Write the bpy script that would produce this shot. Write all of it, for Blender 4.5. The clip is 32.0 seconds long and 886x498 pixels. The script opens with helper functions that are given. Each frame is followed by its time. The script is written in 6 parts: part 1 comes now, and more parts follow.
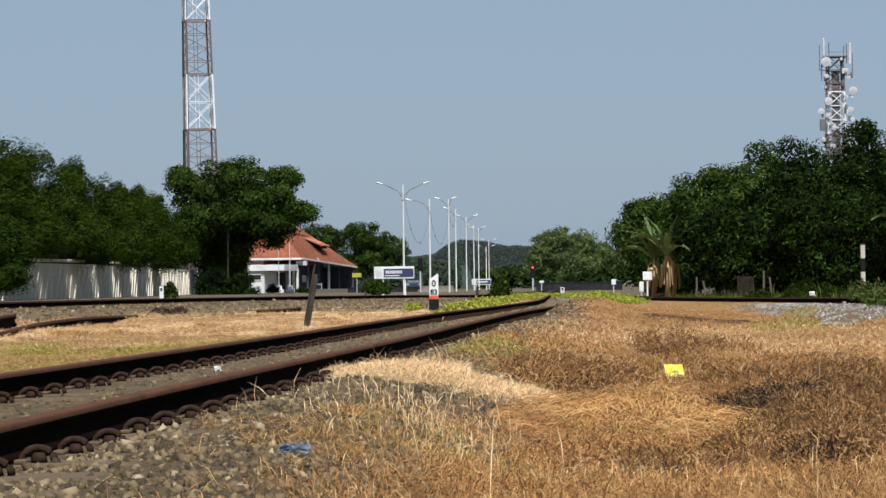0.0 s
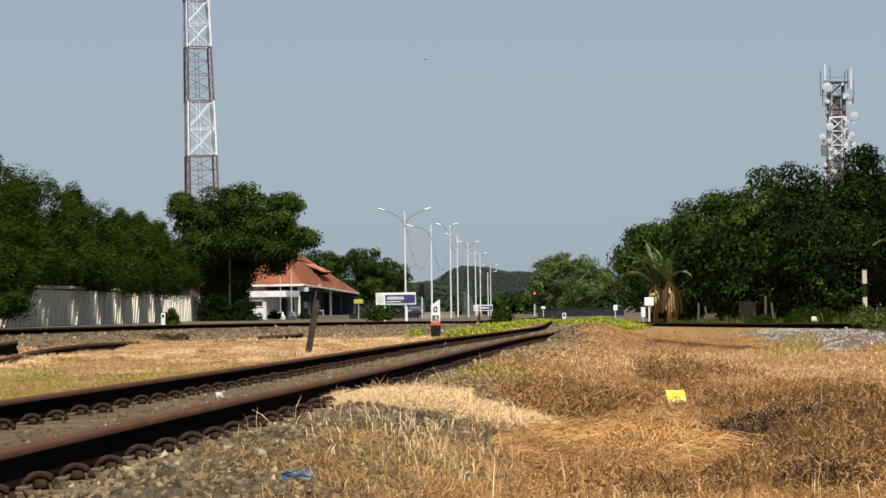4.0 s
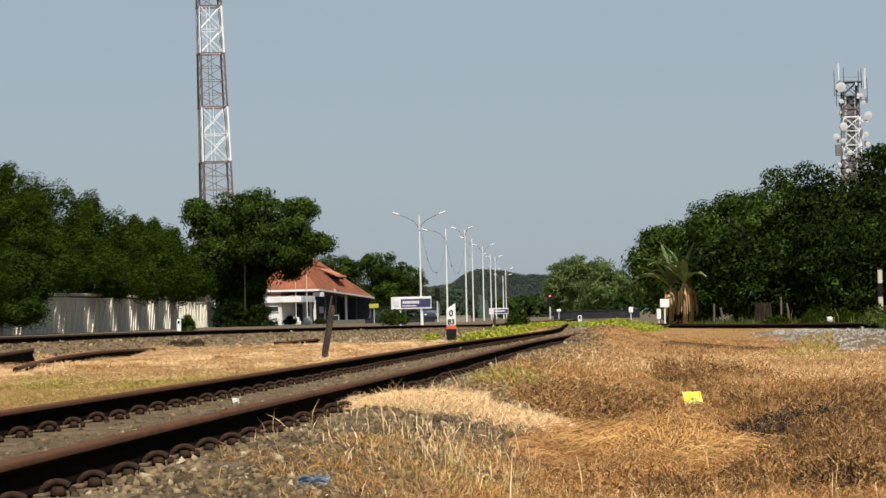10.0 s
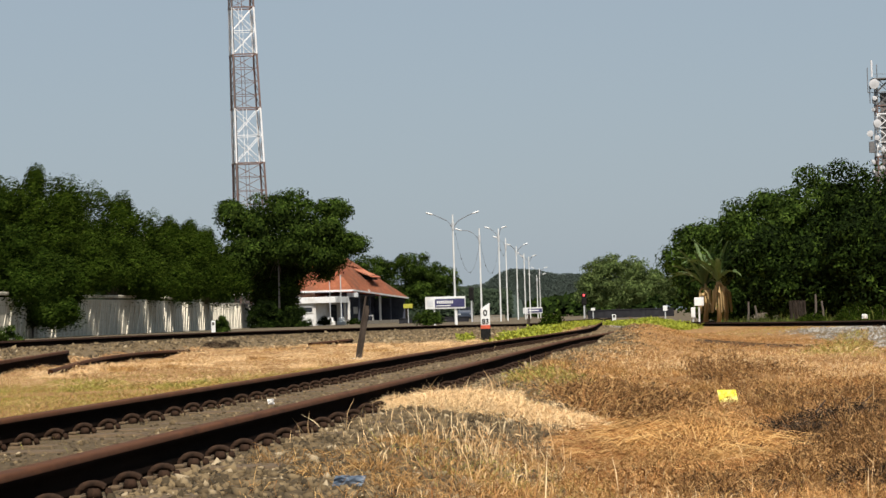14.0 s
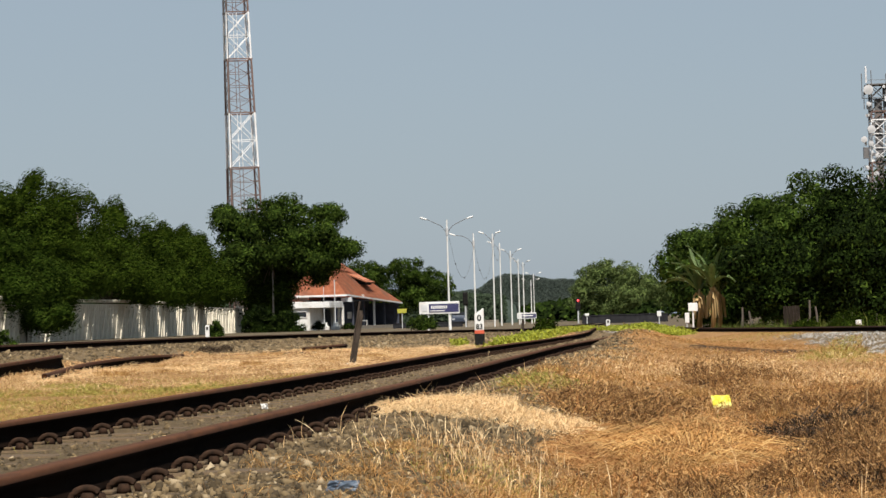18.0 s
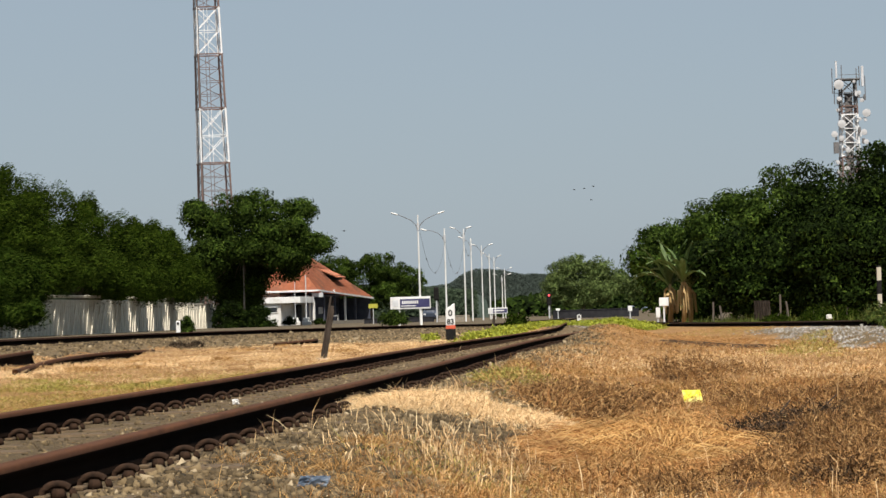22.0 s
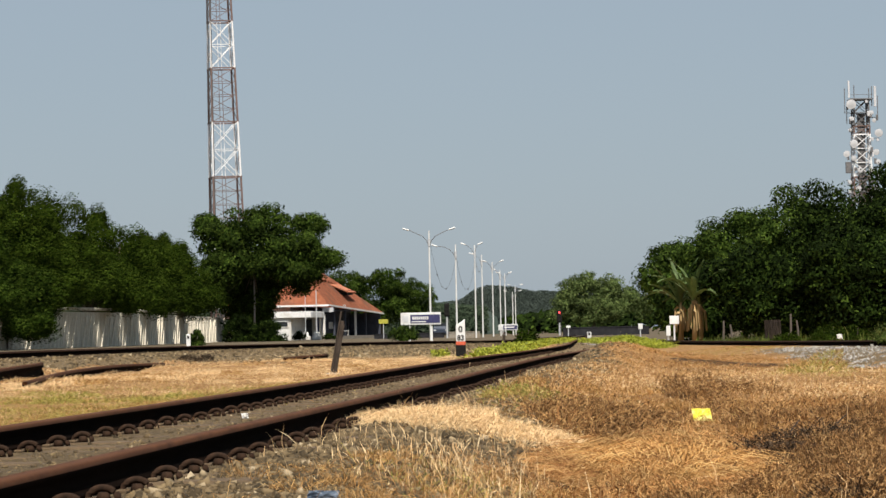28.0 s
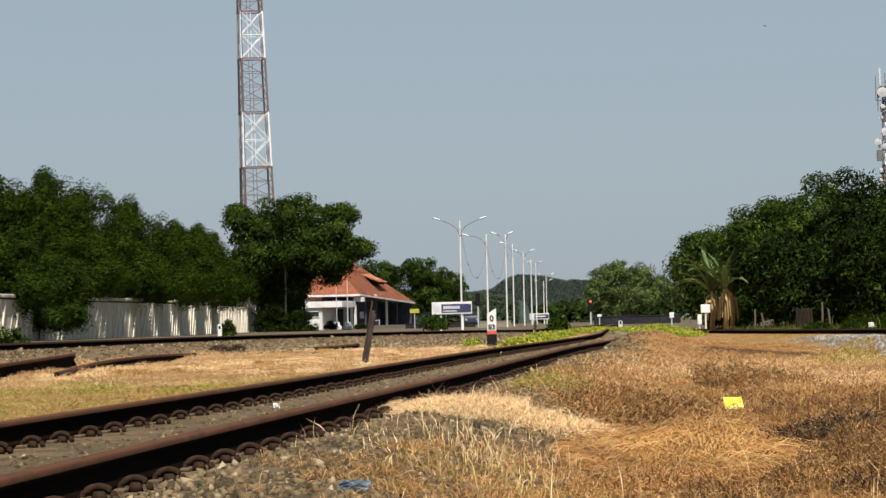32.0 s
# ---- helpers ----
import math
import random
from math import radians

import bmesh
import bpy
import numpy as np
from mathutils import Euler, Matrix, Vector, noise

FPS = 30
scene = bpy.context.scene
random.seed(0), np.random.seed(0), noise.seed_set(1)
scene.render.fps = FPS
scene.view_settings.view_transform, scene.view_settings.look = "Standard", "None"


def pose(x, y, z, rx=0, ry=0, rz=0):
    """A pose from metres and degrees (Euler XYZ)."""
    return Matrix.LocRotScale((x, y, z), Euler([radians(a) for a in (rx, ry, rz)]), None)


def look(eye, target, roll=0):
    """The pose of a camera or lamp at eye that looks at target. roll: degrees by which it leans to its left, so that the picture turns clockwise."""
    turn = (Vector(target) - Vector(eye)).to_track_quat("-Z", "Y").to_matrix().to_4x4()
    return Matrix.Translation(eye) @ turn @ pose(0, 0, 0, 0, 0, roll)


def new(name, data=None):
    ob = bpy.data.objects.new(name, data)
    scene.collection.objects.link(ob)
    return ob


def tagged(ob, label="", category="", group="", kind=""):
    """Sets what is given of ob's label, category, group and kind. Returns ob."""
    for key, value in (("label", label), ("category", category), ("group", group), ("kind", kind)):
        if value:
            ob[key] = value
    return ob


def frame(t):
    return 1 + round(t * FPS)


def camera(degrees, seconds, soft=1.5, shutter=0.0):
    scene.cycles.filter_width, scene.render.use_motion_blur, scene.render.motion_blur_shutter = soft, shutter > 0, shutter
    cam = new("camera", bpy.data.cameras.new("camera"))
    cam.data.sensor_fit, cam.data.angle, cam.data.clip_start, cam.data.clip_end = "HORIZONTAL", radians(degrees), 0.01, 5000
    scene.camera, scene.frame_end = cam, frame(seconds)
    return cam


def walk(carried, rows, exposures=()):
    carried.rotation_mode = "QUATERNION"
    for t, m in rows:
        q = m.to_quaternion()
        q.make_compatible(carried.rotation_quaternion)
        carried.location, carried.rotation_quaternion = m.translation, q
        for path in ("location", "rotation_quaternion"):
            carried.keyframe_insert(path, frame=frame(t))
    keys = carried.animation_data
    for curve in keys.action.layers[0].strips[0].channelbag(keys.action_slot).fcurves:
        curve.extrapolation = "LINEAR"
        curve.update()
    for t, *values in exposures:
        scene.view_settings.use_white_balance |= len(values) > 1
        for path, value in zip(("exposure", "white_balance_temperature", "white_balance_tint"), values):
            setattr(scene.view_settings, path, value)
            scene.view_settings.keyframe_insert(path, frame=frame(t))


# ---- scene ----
# A low camera on a stand beside a metre-gauge yard track; it only trembles and turns a little.
cam = camera(17.82, 32.0, soft=1.5)
EYE = 0.54
TURNS = [  # seconds, yaw, pitch, roll
    (0, -1.172, 0.743, 0.749),
    (0.5, -1.254, 0.674, 0.649),
    (1, -1.270, 0.755, 0.633),
    (1.5, -1.188, 0.859, 0.723),
    (2, -1.347, 0.825, 0.678),
    (2.5, -1.481, 1.062, 0.701),
    (3, -1.313, 1.021, 0.812),
    (3.5, -1.223, 1.121, 0.829),
    (5.5, -0.770, 1.537, 1.087),
    (6, -0.670, 1.422, 1.166),
    (6.5, -0.476, 1.629, 1.090),
    (7, -1.047, 1.451, 0.922),
    (7.5, -0.891, 1.451, 1.131),
    (8, -0.795, 1.363, 1.046),
    (8.5, -0.839, 1.485, 1.293),
    (9, -0.873, 1.605, 1.230),
    (9.5, -0.824, 1.510, 1.393),
    (10, -0.822, 1.353, 1.393),
    (10.5, -0.763, 1.363, 1.458),
    (11, -0.563, 1.406, 1.417),
    (11.5, -0.351, 1.263, 1.287),
    (12, -0.255, 1.345, 1.341),
    (12.5, -0.194, 1.355, 1.404),
    (13, -0.034, 1.421, 1.590),
    (13.5, -0.061, 1.349, 1.710),
    (15.5, -0.309, 1.472, 1.702),
    (16, -0.318, 1.199, 1.786),
    (16.5, -0.280, 1.037, 1.517),
    (17, -0.407, 1.334, 1.371),
    (17.5, -0.313, 1.417, 1.630),
    (18, -0.252, 1.466, 1.645),
    (18.5, -0.354, 1.343, 1.666),
    (19, -0.471, 1.512, 1.602),
    (19.5, -1.039, 1.424, 2.030),
    (20, -1.211, 1.407, 1.815),
    (20.5, -0.873, 1.613, 1.930),
    (21, -0.923, 1.501, 1.946),
    (21.5, -0.960, 1.503, 1.864),
    (22, -0.838, 1.349, 1.724),
    (22.5, -1.311, 1.778, 1.297),
    (23, -1.532, 1.530, 1.276),
    (23.5, -2.083, 2.175, 0.654),
    (24, -0.960, 2.410, 1.504),
    (24.5, -0.779, 2.330, 1.974),
    (26.5, -0.534, 2.281, 1.418),
    (27, -0.300, 1.779, 1.426),
    (27.5, -0.813, 1.841, 1.275),
    (28, -0.631, 1.679, 1.164),
    (28.5, -0.018, 1.404, 1.397),
    (29, -0.123, 1.574, 1.248),
    (29.5, 0.003, 1.567, 1.130),
    (30, 0.034, 1.600, 1.280),
    (30.5, 0.048, 1.636, 1.332),
    (31, -0.014, 1.619, 1.194),
    (31.5, 0.068, 1.599, 1.343),
    (32, 0.000, 1.478, 1.350),
]
walk(cam, [(t, pose(0, 0, EYE, 90 + pitch, roll, yaw)) for t, yaw, pitch, roll in TURNS],
     exposures=[(0, 0.50, 5950, 10), (1.5, 0.54, 6130, 10), (3.5, 0.58, 6370, 10), (6, 0.60, 6620, 10), (32, 0.60, 6620, 10)])

# ---- light ----
SUN_AZ, SUN_EL = 173.0, 57.0      # degrees clockwise from +y, and above the horizon
world = bpy.data.worlds.new("sky")
scene.world = world
world.use_nodes = True
wn = world.node_tree.nodes
wl = world.node_tree.links
sky = wn.new("ShaderNodeTexSky")
sky.sky_type = "NISHITA"
sky.sun_disc = False
sky.sun_elevation, sky.sun_rotation = radians(SUN_EL), radians(SUN_AZ)
sky.air_density, sky.dust_density, sky.ozone_density = 1.0, 1.0, 1.0
wn["Background"].inputs["Strength"].default_value = 0.066
haze = wn.new("ShaderNodeMix")      # an even pale-blue tropical haze veils the clear sky
haze.data_type = "RGBA"
haze.inputs[0].default_value = 0.80
haze.inputs[7].default_value = (3.42, 4.20, 5.05, 1)
wl.new(sky.outputs[0], haze.inputs[6])
wl.new(haze.outputs[2], wn["Background"].inputs["Color"])
sun = new("sun", bpy.data.lights.new("sun", "SUN"))
sun.data.energy, sun.data.angle, sun.data.color = 5.0, radians(0.6), (1.0, 0.945, 0.87)
_a, _e = radians(SUN_AZ), radians(SUN_EL)
SUN_DIR = Vector((math.sin(_a) * math.cos(_e), math.cos(_a) * math.cos(_e), math.sin(_e)))
sun.matrix_basis = look(SUN_DIR * 50, (0, 0, 0))

# ---- small tools ----
rng = np.random.default_rng(7)


def node_mat(name, rough=0.8, metal=0.0, spec=0.3):
    m = bpy.data.materials.new(name)
    m.use_nodes = True
    b = m.node_tree.nodes["Principled BSDF"]
    b.inputs["Roughness"].default_value = rough
    b.inputs["Metallic"].default_value = metal
    b.inputs["Specular IOR Level"].default_value = spec
    return m, m.node_tree.nodes, m.node_tree.links, b


def ramp(n, l, source, stops):
    r = n.new("ShaderNodeValToRGB")
    e = r.color_ramp.elements
    e[0].position, e[0].color = stops[0][0], (*stops[0][1], 1)
    e[1].position, e[1].color = stops[-1][0], (*stops[-1][1], 1)
    for p, c in stops[1:-1]:
        e.new(p).color = (*c, 1)
    l.new(source, r.inputs[0])
    return r.outputs[0]


def noise_tex(n, l, scale, detail=4, rough=0.6, stretch=None):
    t = n.new("ShaderNodeTexNoise")
    t.inputs["Scale"].default_value, t.inputs["Detail"].default_value = scale, detail
    t.inputs["Roughness"].default_value = rough
    g = n.new("ShaderNodeTexCoord")
    src = g.outputs["Object"]
    if stretch:
        mp = n.new("ShaderNodeMapping")
        mp.inputs["Scale"].default_value = stretch
        l.new(src, mp.inputs["Vector"])
        src = mp.outputs[0]
    l.new(src, t.inputs["Vector"])
    return t.outputs["Fac"]


def bump(n, l, b, fac, strength, dist):
    k = n.new("ShaderNodeBump")
    k.inputs["Strength"].default_value, k.inputs["Distance"].default_value = strength, dist
    l.new(fac, k.inputs["Height"])
    l.new(k.outputs[0], b.inputs["Normal"])


def mix(n, l, fac, a, b2, mode="MIX"):
    m = n.new("ShaderNodeMix")
    m.data_type, m.blend_type = "RGBA", mode
    for sock, v in ((m.inputs[0], fac), (m.inputs[6], a), (m.inputs[7], b2)):
        if hasattr(v, "is_linked"):
            l.new(v, sock)
        else:
            sock.default_value = v if isinstance(v, float) else (*v, 1)
    return m.outputs[2]


def surface(name, dark, light, scale=6.0, rough=0.8, metal=0.0, stain=None, relief=0.3, dist=0.01, spec=0.3, stretch=None):
    """A two-scale surface: fine grain between two colours, and broad stains."""
    m, n, l, b = node_mat(name, rough, metal, spec)
    col = ramp(n, l, noise_tex(n, l, scale, 6, 0.65, stretch), [(0.3, dark), (0.7, light)])
    if stain:
        big = ramp(n, l, noise_tex(n, l, scale * 0.17, 5, 0.6, stretch), [(0.48, (0, 0, 0)), (0.68, (1, 1, 1))])
        col = mix(n, l, big, col, stain)
    l.new(col, b.inputs["Base Color"])
    bump(n, l, b, noise_tex(n, l, scale * 3, 5, 0.7), relief, dist)
    return m


def pieces(name, stops, rough=0.8, translucent=0.0, spec=0.25, patch=0.0, deep=0.45):
    """For many small pieces in one mesh: each takes its own colour from the ramp."""
    m, n, l, b = node_mat(name, rough, 0, spec)
    g = n.new("ShaderNodeNewGeometry")
    col = ramp(n, l, g.outputs["Random Per Island"], stops)
    # broad noise darkens patches by deep: shade of hollows in colour, besides random tone
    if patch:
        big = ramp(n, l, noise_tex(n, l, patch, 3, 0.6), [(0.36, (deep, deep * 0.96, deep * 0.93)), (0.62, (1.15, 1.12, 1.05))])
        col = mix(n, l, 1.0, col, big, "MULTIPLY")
    l.new(col, b.inputs["Base Color"])
    if translucent:
        tr = n.new("ShaderNodeBsdfTranslucent")
        l.new(col, tr.inputs["Color"])
        ms = n.new("ShaderNodeMixShader")
        ms.inputs[0].default_value = translucent
        l.new(b.outputs[0], ms.inputs[1])
        l.new(tr.outputs[0], ms.inputs[2])
        l.new(ms.outputs[0], n["Material Output"].inputs["Surface"])
    return m


def tri_mesh(name, verts, tris, mat, smooth=False):
    me = bpy.data.meshes.new(name)
    verts, tris = np.asarray(verts, np.float32), np.asarray(tris, np.int32)
    me.vertices.add(len(verts))
    me.vertices.foreach_set("co", verts.ravel())
    me.loops.add(tris.size)
    me.loops.foreach_set("vertex_index", tris.ravel())
    me.polygons.add(len(tris))
    me.polygons.foreach_set("loop_start", np.arange(0, tris.size, 3, dtype=np.int32))
    me.polygons.foreach_set("loop_total", np.full(len(tris), 3, np.int32))
    if smooth:
        me.polygons.foreach_set("use_smooth", np.ones(len(tris), bool))
    me.update(calc_edges=True)
    me.materials.append(mat)
    return me


def part(name, bm, material, parent=None, label="", smooth=False):
    """Links a bmesh or a mesh as one object under a thing."""
    if isinstance(bm, bmesh.types.BMesh):
        me = bpy.data.meshes.new(name)
        bmesh.ops.recalc_face_normals(bm, faces=bm.faces)
        bm.to_mesh(me)
        bm.free()
        me.materials.append(material)
        if smooth:
            for p in me.polygons:
                p.use_smooth = True
    else:
        me = bm
    ob = new(name, me)
    if parent:
        ob.parent = parent
    if label:
        ob["label"] = label
    return ob


def thing(name, m, label, category, group=""):
    ob = new(name)
    ob.matrix_basis = m
    return tagged(ob, label, category, group)


def box(bm, c, s, rot=None, bevel=0.0):
    r = bmesh.ops.create_cube(bm, size=1.0, matrix=Matrix.Translation(c) @ (rot or Matrix()) @ Matrix.Diagonal((*s, 1)))
    if bevel:
        edges = list({e for v in r["verts"] for e in v.link_edges})
        bmesh.ops.bevel(bm, geom=edges, offset=bevel, segments=1, affect="EDGES")
    return bm


def boxes(*items, bevel=0.0):
    bm = bmesh.new()
    for c, s in items:
        box(bm, c, s, bevel=bevel)
    return bm


def tube(bm, pts, r0, r1=None, sides=6, cap=True):
    """A tapered tube along points."""
    pts = [Vector(p) for p in pts]
    r1 = r0 if r1 is None else r1
    rings = []
    for i, p in enumerate(pts):
        d = (pts[min(i + 1, len(pts) - 1)] - pts[max(i - 1, 0)]).normalized()
        a = d.orthogonal().normalized()
        b = d.cross(a)
        r = r0 + (r1 - r0) * i / max(1, len(pts) - 1)
        rings.append([bm.verts.new(p + (a * math.cos(k * 2 * math.pi / sides) + b * math.sin(k * 2 * math.pi / sides)) * r) for k in range(sides)])
    for q, w in zip(rings, rings[1:]):
        for k in range(sides):
            bm.faces.new((q[k], q[(k + 1) % sides], w[(k + 1) % sides], w[k]))
    if cap:
        bm.faces.new(rings[0][::-1])
        bm.faces.new(rings[-1])
    return bm


def tubes(*items, sides=6):
    bm = bmesh.new()
    for pts, r0, r1 in items:
        tube(bm, pts, r0, r1, sides)
    return bm


def vnoise(x, y, scale, seed=0):
    """Smooth value noise in 0..1."""
    x, y = np.asarray(x, float) * scale + seed * 17.3, np.asarray(y, float) * scale + seed * 9.7
    xi, yi = np.floor(x).astype(np.int64), np.floor(y).astype(np.int64)
    fx, fy = x - xi, y - yi
    fx, fy = fx * fx * (3 - 2 * fx), fy * fy * (3 - 2 * fy)

    def h(i, j):
        n = (i * 374761393 + j * 668265263 + seed * 974711) & 0x7FFFFFFF
        n = ((n ^ (n >> 13)) * 1274126177) & 0x7FFFFFFF
        return ((n ^ (n >> 16)) & 0xFFFF) / 65535.0
    return (h(xi, yi) * (1 - fx) + h(xi + 1, yi) * fx) * (1 - fy) + (h(xi, yi + 1) * (1 - fx) + h(xi + 1, yi + 1) * fx) * fy


def fbm(x, y, scale, seed=0, octaves=4):
    s, a, k = 0.0, 0.5, 0.0
    for o in range(octaves):
        s, k = s + a * vnoise(x, y, scale * 2 ** o, seed + o), k + a
        a *= 0.5
    return s / k


def spline(points):
    """Plan line x(y) and height z(y) of a track, smooth through its points."""
    p = np.array(points, float)

    def f(y, col):
        y = np.asarray(y, float)
        m = np.gradient(p[:, col], p[:, 0])
        i = np.clip(np.searchsorted(p[:, 0], y) - 1, 0, len(p) - 2)
        h = p[i + 1, 0] - p[i, 0]
        t = (y - p[i, 0]) / h
        lin = p[i, col] + m[i] * (y - p[i, 0])
        lin2 = p[-1, col] + m[-1] * (y - p[-1, 0])
        c = ((2 * t**3 - 3 * t**2 + 1) * p[i, col] + (t**3 - 2 * t**2 + t) * h * m[i]
             + (-2 * t**3 + 3 * t**2) * p[i + 1, col] + (t**3 - t**2) * h * m[i + 1])
        return np.where(t < 0, lin, np.where(t > 1, lin2, c))
    return f


# ---- the plan: three tracks (distance ahead, sideways, rail-top height) ----
HALF = 0.5685      # from a track's middle to a rail's middle
NEAR = spline([(-60, -8.6, 0.16), (4, -2.07, 0.155), (10, -1.535, 0.157), (20, -0.55, 0.16), (30, 0.36, 0.16), (40, 1.30, 0.16), (52, 2.62, 0.16), (67, 4.10, 0.16), (92, 5.84, 0.16), (140, 9.05, 0.10), (225, 14.8, 0.06)])
REAR = spline([(-60, -25.0, 0.36), (30, -11.4, 0.34), (50, -8.42, 0.325), (68, -5.85, 0.32), (92, -0.35, 0.255), (112, 3.1, 0.16), (150, 7.6, 0.13), (225, 13.6, 0.06)])
RIGHT = spline([(-60, 9.6, 0.25), (30, 10.25, 0.25), (50, 10.2, 0.21), (69, 10.1, 0.13), (95, 9.45, 0.055), (125, 9.0, 0.05), (260, 12.5, 0.08)])


MOUNDS = [(1.22, 13.6, 0.42, 0.9, 0.10), (1.85, 13.9, 0.30, 0.5, 0.10), (2.35, 14.6, 0.42, 0.6, 0.14), (2.9, 15.8, 0.5, 0.6, 0.12), (2.6, 18.6, 0.7, 0.8, 0.11), (0.15, 15.6, 0.34, 0.9, 0.05), (0.65, 13.9, 0.28, 0.7, 0.05), (1.95, 15.5, 0.30, 0.5, -0.12), (2.45, 16.7, 0.40, 0.45, -0.14), (4.5, 34, 2.5, 2.5, 0.09), (2.7, 26.2, 0.7, 0.7, 0.12), (0.9, 12.0, 0.5, 0.5, -0.04), (1.1, 19.5, 0.5, 2.2, 0.08), (4.3, 50, 1.1, 9, 0.14), (5.6, 62, 1.2, 6, 0.07), (1.7, 10.9, 0.5, 0.6, 0.05), (3.05, 46, 0.30, 4, 0.11), (3.65, 53, 0.35, 5, 0.13), (4.4, 61, 0.40, 5, 0.14), (2.05, 12.6, 0.35, 0.5, 0.07)]


def bank(x, y, track, top, half, run):
    """0..1 cover of a track's ballast bank, and its height."""
    d = np.abs(x - track(y, 1))
    k = np.clip(1 - (d - half) / run, 0, 1)
    return k * k * (3 - 2 * k), track(y, 2) - top


def ground_z(x, y):
    x, y = np.asarray(x, float), np.asarray(y, float)
    near = np.clip(1 - (np.hypot(x, y) - 90) / 60, 0, 1)
    side = np.clip((x - NEAR(y, 1)) / 2.4, -1, 1)
    z = np.where(side > 0, -0.17 * np.abs(side) ** 0.8, 0.03 * side) if np.ndim(x) else (-0.17 * side ** 0.8 if side > 0 else 0.03 * side)
    z = z * near + (fbm(x, y, 0.35, 3) - 0.5) * 0.16 * near + (fbm(x, y, 1.9, 5) - 0.5) * 0.07 * np.clip(1 - y / 60, 0, 1)
    for track, top, half, run in ((REAR, 0.14, 1.2, 1.8), (RIGHT, 0.135, 1.15, 1.7)):
        k, h = bank(x, y, track, top, half, run)
        z = z * (1 - k) + h * k
    k, h = bank(x, y, NEAR, 0.124, 1.2, 0.9)
    z = z * (1 - k) + (h + (fbm(x, y, 3.0, 9) - 0.5) * 0.035) * k
    for cx, cy, rx, ry, h in MOUNDS:
        z = z + h * np.exp(-((x - cx) / rx) ** 2 - ((y - cy) / ry) ** 2)
    k = np.clip((y - 118) / 50, 0, 1)
    return z * (1 - k) + 0.0 * k


# ---- materials ----
MAT_SOIL, n, l, b = node_mat("dry_soil", 0.95, 0, 0.1)
c1 = ramp(n, l, noise_tex(n, l, 22, 8, 0.75), [(0.3, (0.09, 0.052, 0.024)), (0.5, (0.27, 0.172, 0.082)), (0.72, (0.47, 0.325, 0.17))])
c2 = ramp(n, l, noise_tex(n, l, 0.7, 5, 0.65), [(0.4, (0.75, 0.62, 0.5)), (0.62, (1.1, 1.0, 0.9))])
l.new(mix(n, l, 1.0, c1, c2, "MULTIPLY"), b.inputs["Base Color"])
bump(n, l, b, noise_tex(n, l, 40, 6, 0.8), 0.8, 0.03)
MAT_FAR, n, l, b = node_mat("far_ground", 0.95, 0, 0.1)
l.new(ramp(n, l, noise_tex(n, l, 0.5, 6, 0.7), [(0.3, (0.055, 0.043, 0.028)), (0.7, (0.125, 0.098, 0.062))]), b.inputs["Base Color"])
# dead litter, darkened so the shade between stems lies in its colour
MAT_LITTER_SHADE, n, l, b = node_mat("shaded_plant_litter", 0.95, 0, 0.1)
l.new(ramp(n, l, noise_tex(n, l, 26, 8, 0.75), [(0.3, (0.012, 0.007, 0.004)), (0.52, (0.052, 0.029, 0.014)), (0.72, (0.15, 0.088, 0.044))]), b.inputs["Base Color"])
bump(n, l, b, noise_tex(n, l, 40, 6, 0.8), 0.9, 0.03)
MAT_GRIT, n, l, b = node_mat("ballast_grit", 0.95, 0, 0.15)
c1 = ramp(n, l, noise_tex(n, l, 30, 8, 0.8), [(0.3, (0.030, 0.021, 0.011)), (0.5, (0.135, 0.096, 0.052)), (0.7, (0.26, 0.19, 0.108))])
l.new(c1, b.inputs["Base Color"])
bump(n, l, b, noise_tex(n, l, 45, 6, 0.8), 1.0, 0.03)
MAT_STONE = pieces("ballast_stone", [(0, (0.030, 0.021, 0.010)), (0.45, (0.092, 0.064, 0.032)), (0.92, (0.170, 0.122, 0.064)), (1, (0.31, 0.245, 0.155))], 0.9)
MAT_PALE_STONE = pieces("pale_ballast_stone", [(0, (0.1152, 0.1044, 0.09)), (0.5, (0.2304, 0.2124, 0.1872)), (1, (0.4032, 0.3816, 0.3456))], 0.9)
# near-black rust: the shadow under the rail head is put into the colour
MAT_RAIL_SIDE = surface("shaded_rusty_rail", (0.0022, 0.0015, 0.0011), (0.0065, 0.0037, 0.0023), 14, 1.0, 0.0, (0.010, 0.0055, 0.0035), 0.5, 0.004, 0.02, stretch=(1, 0.3, 1))
MAT_CLIP = surface("rusty_clip", (0.012, 0.0075, 0.005), (0.046, 0.025, 0.015), 40, 0.9, 0.0, None, 0.4, 0.003, 0.1)
MAT_CONCRETE = surface("weathered_concrete", (0.1584, 0.1368, 0.108), (0.3024, 0.2736, 0.2232), 9, 0.9, 0, (0.1872, 0.144, 0.0936), 0.4, 0.006)
MAT_FENCE = surface("precast_concrete", (0.34, 0.31, 0.24), (0.56, 0.52, 0.42), 1.6, 0.9, 0, (0.22, 0.19, 0.145), 0.3, 0.01, stretch=(2.5, 2.5, 0.5))
MAT_WHITE = surface("white_paint", (0.56, 0.56, 0.544), (0.672, 0.672, 0.656), 5, 0.6, 0, (0.48, 0.456, 0.416), 0.1, 0.003)
MAT_BLACK = surface("black_paint", (0.006, 0.006, 0.006), (0.020, 0.019, 0.017), 12, 0.8, 0, None, 0.1, 0.002, 0.08)
MAT_RED = surface("orange_red_paint", (0.4125, 0.0675, 0.03375), (0.5625, 0.1125, 0.05625), 12, 0.6)
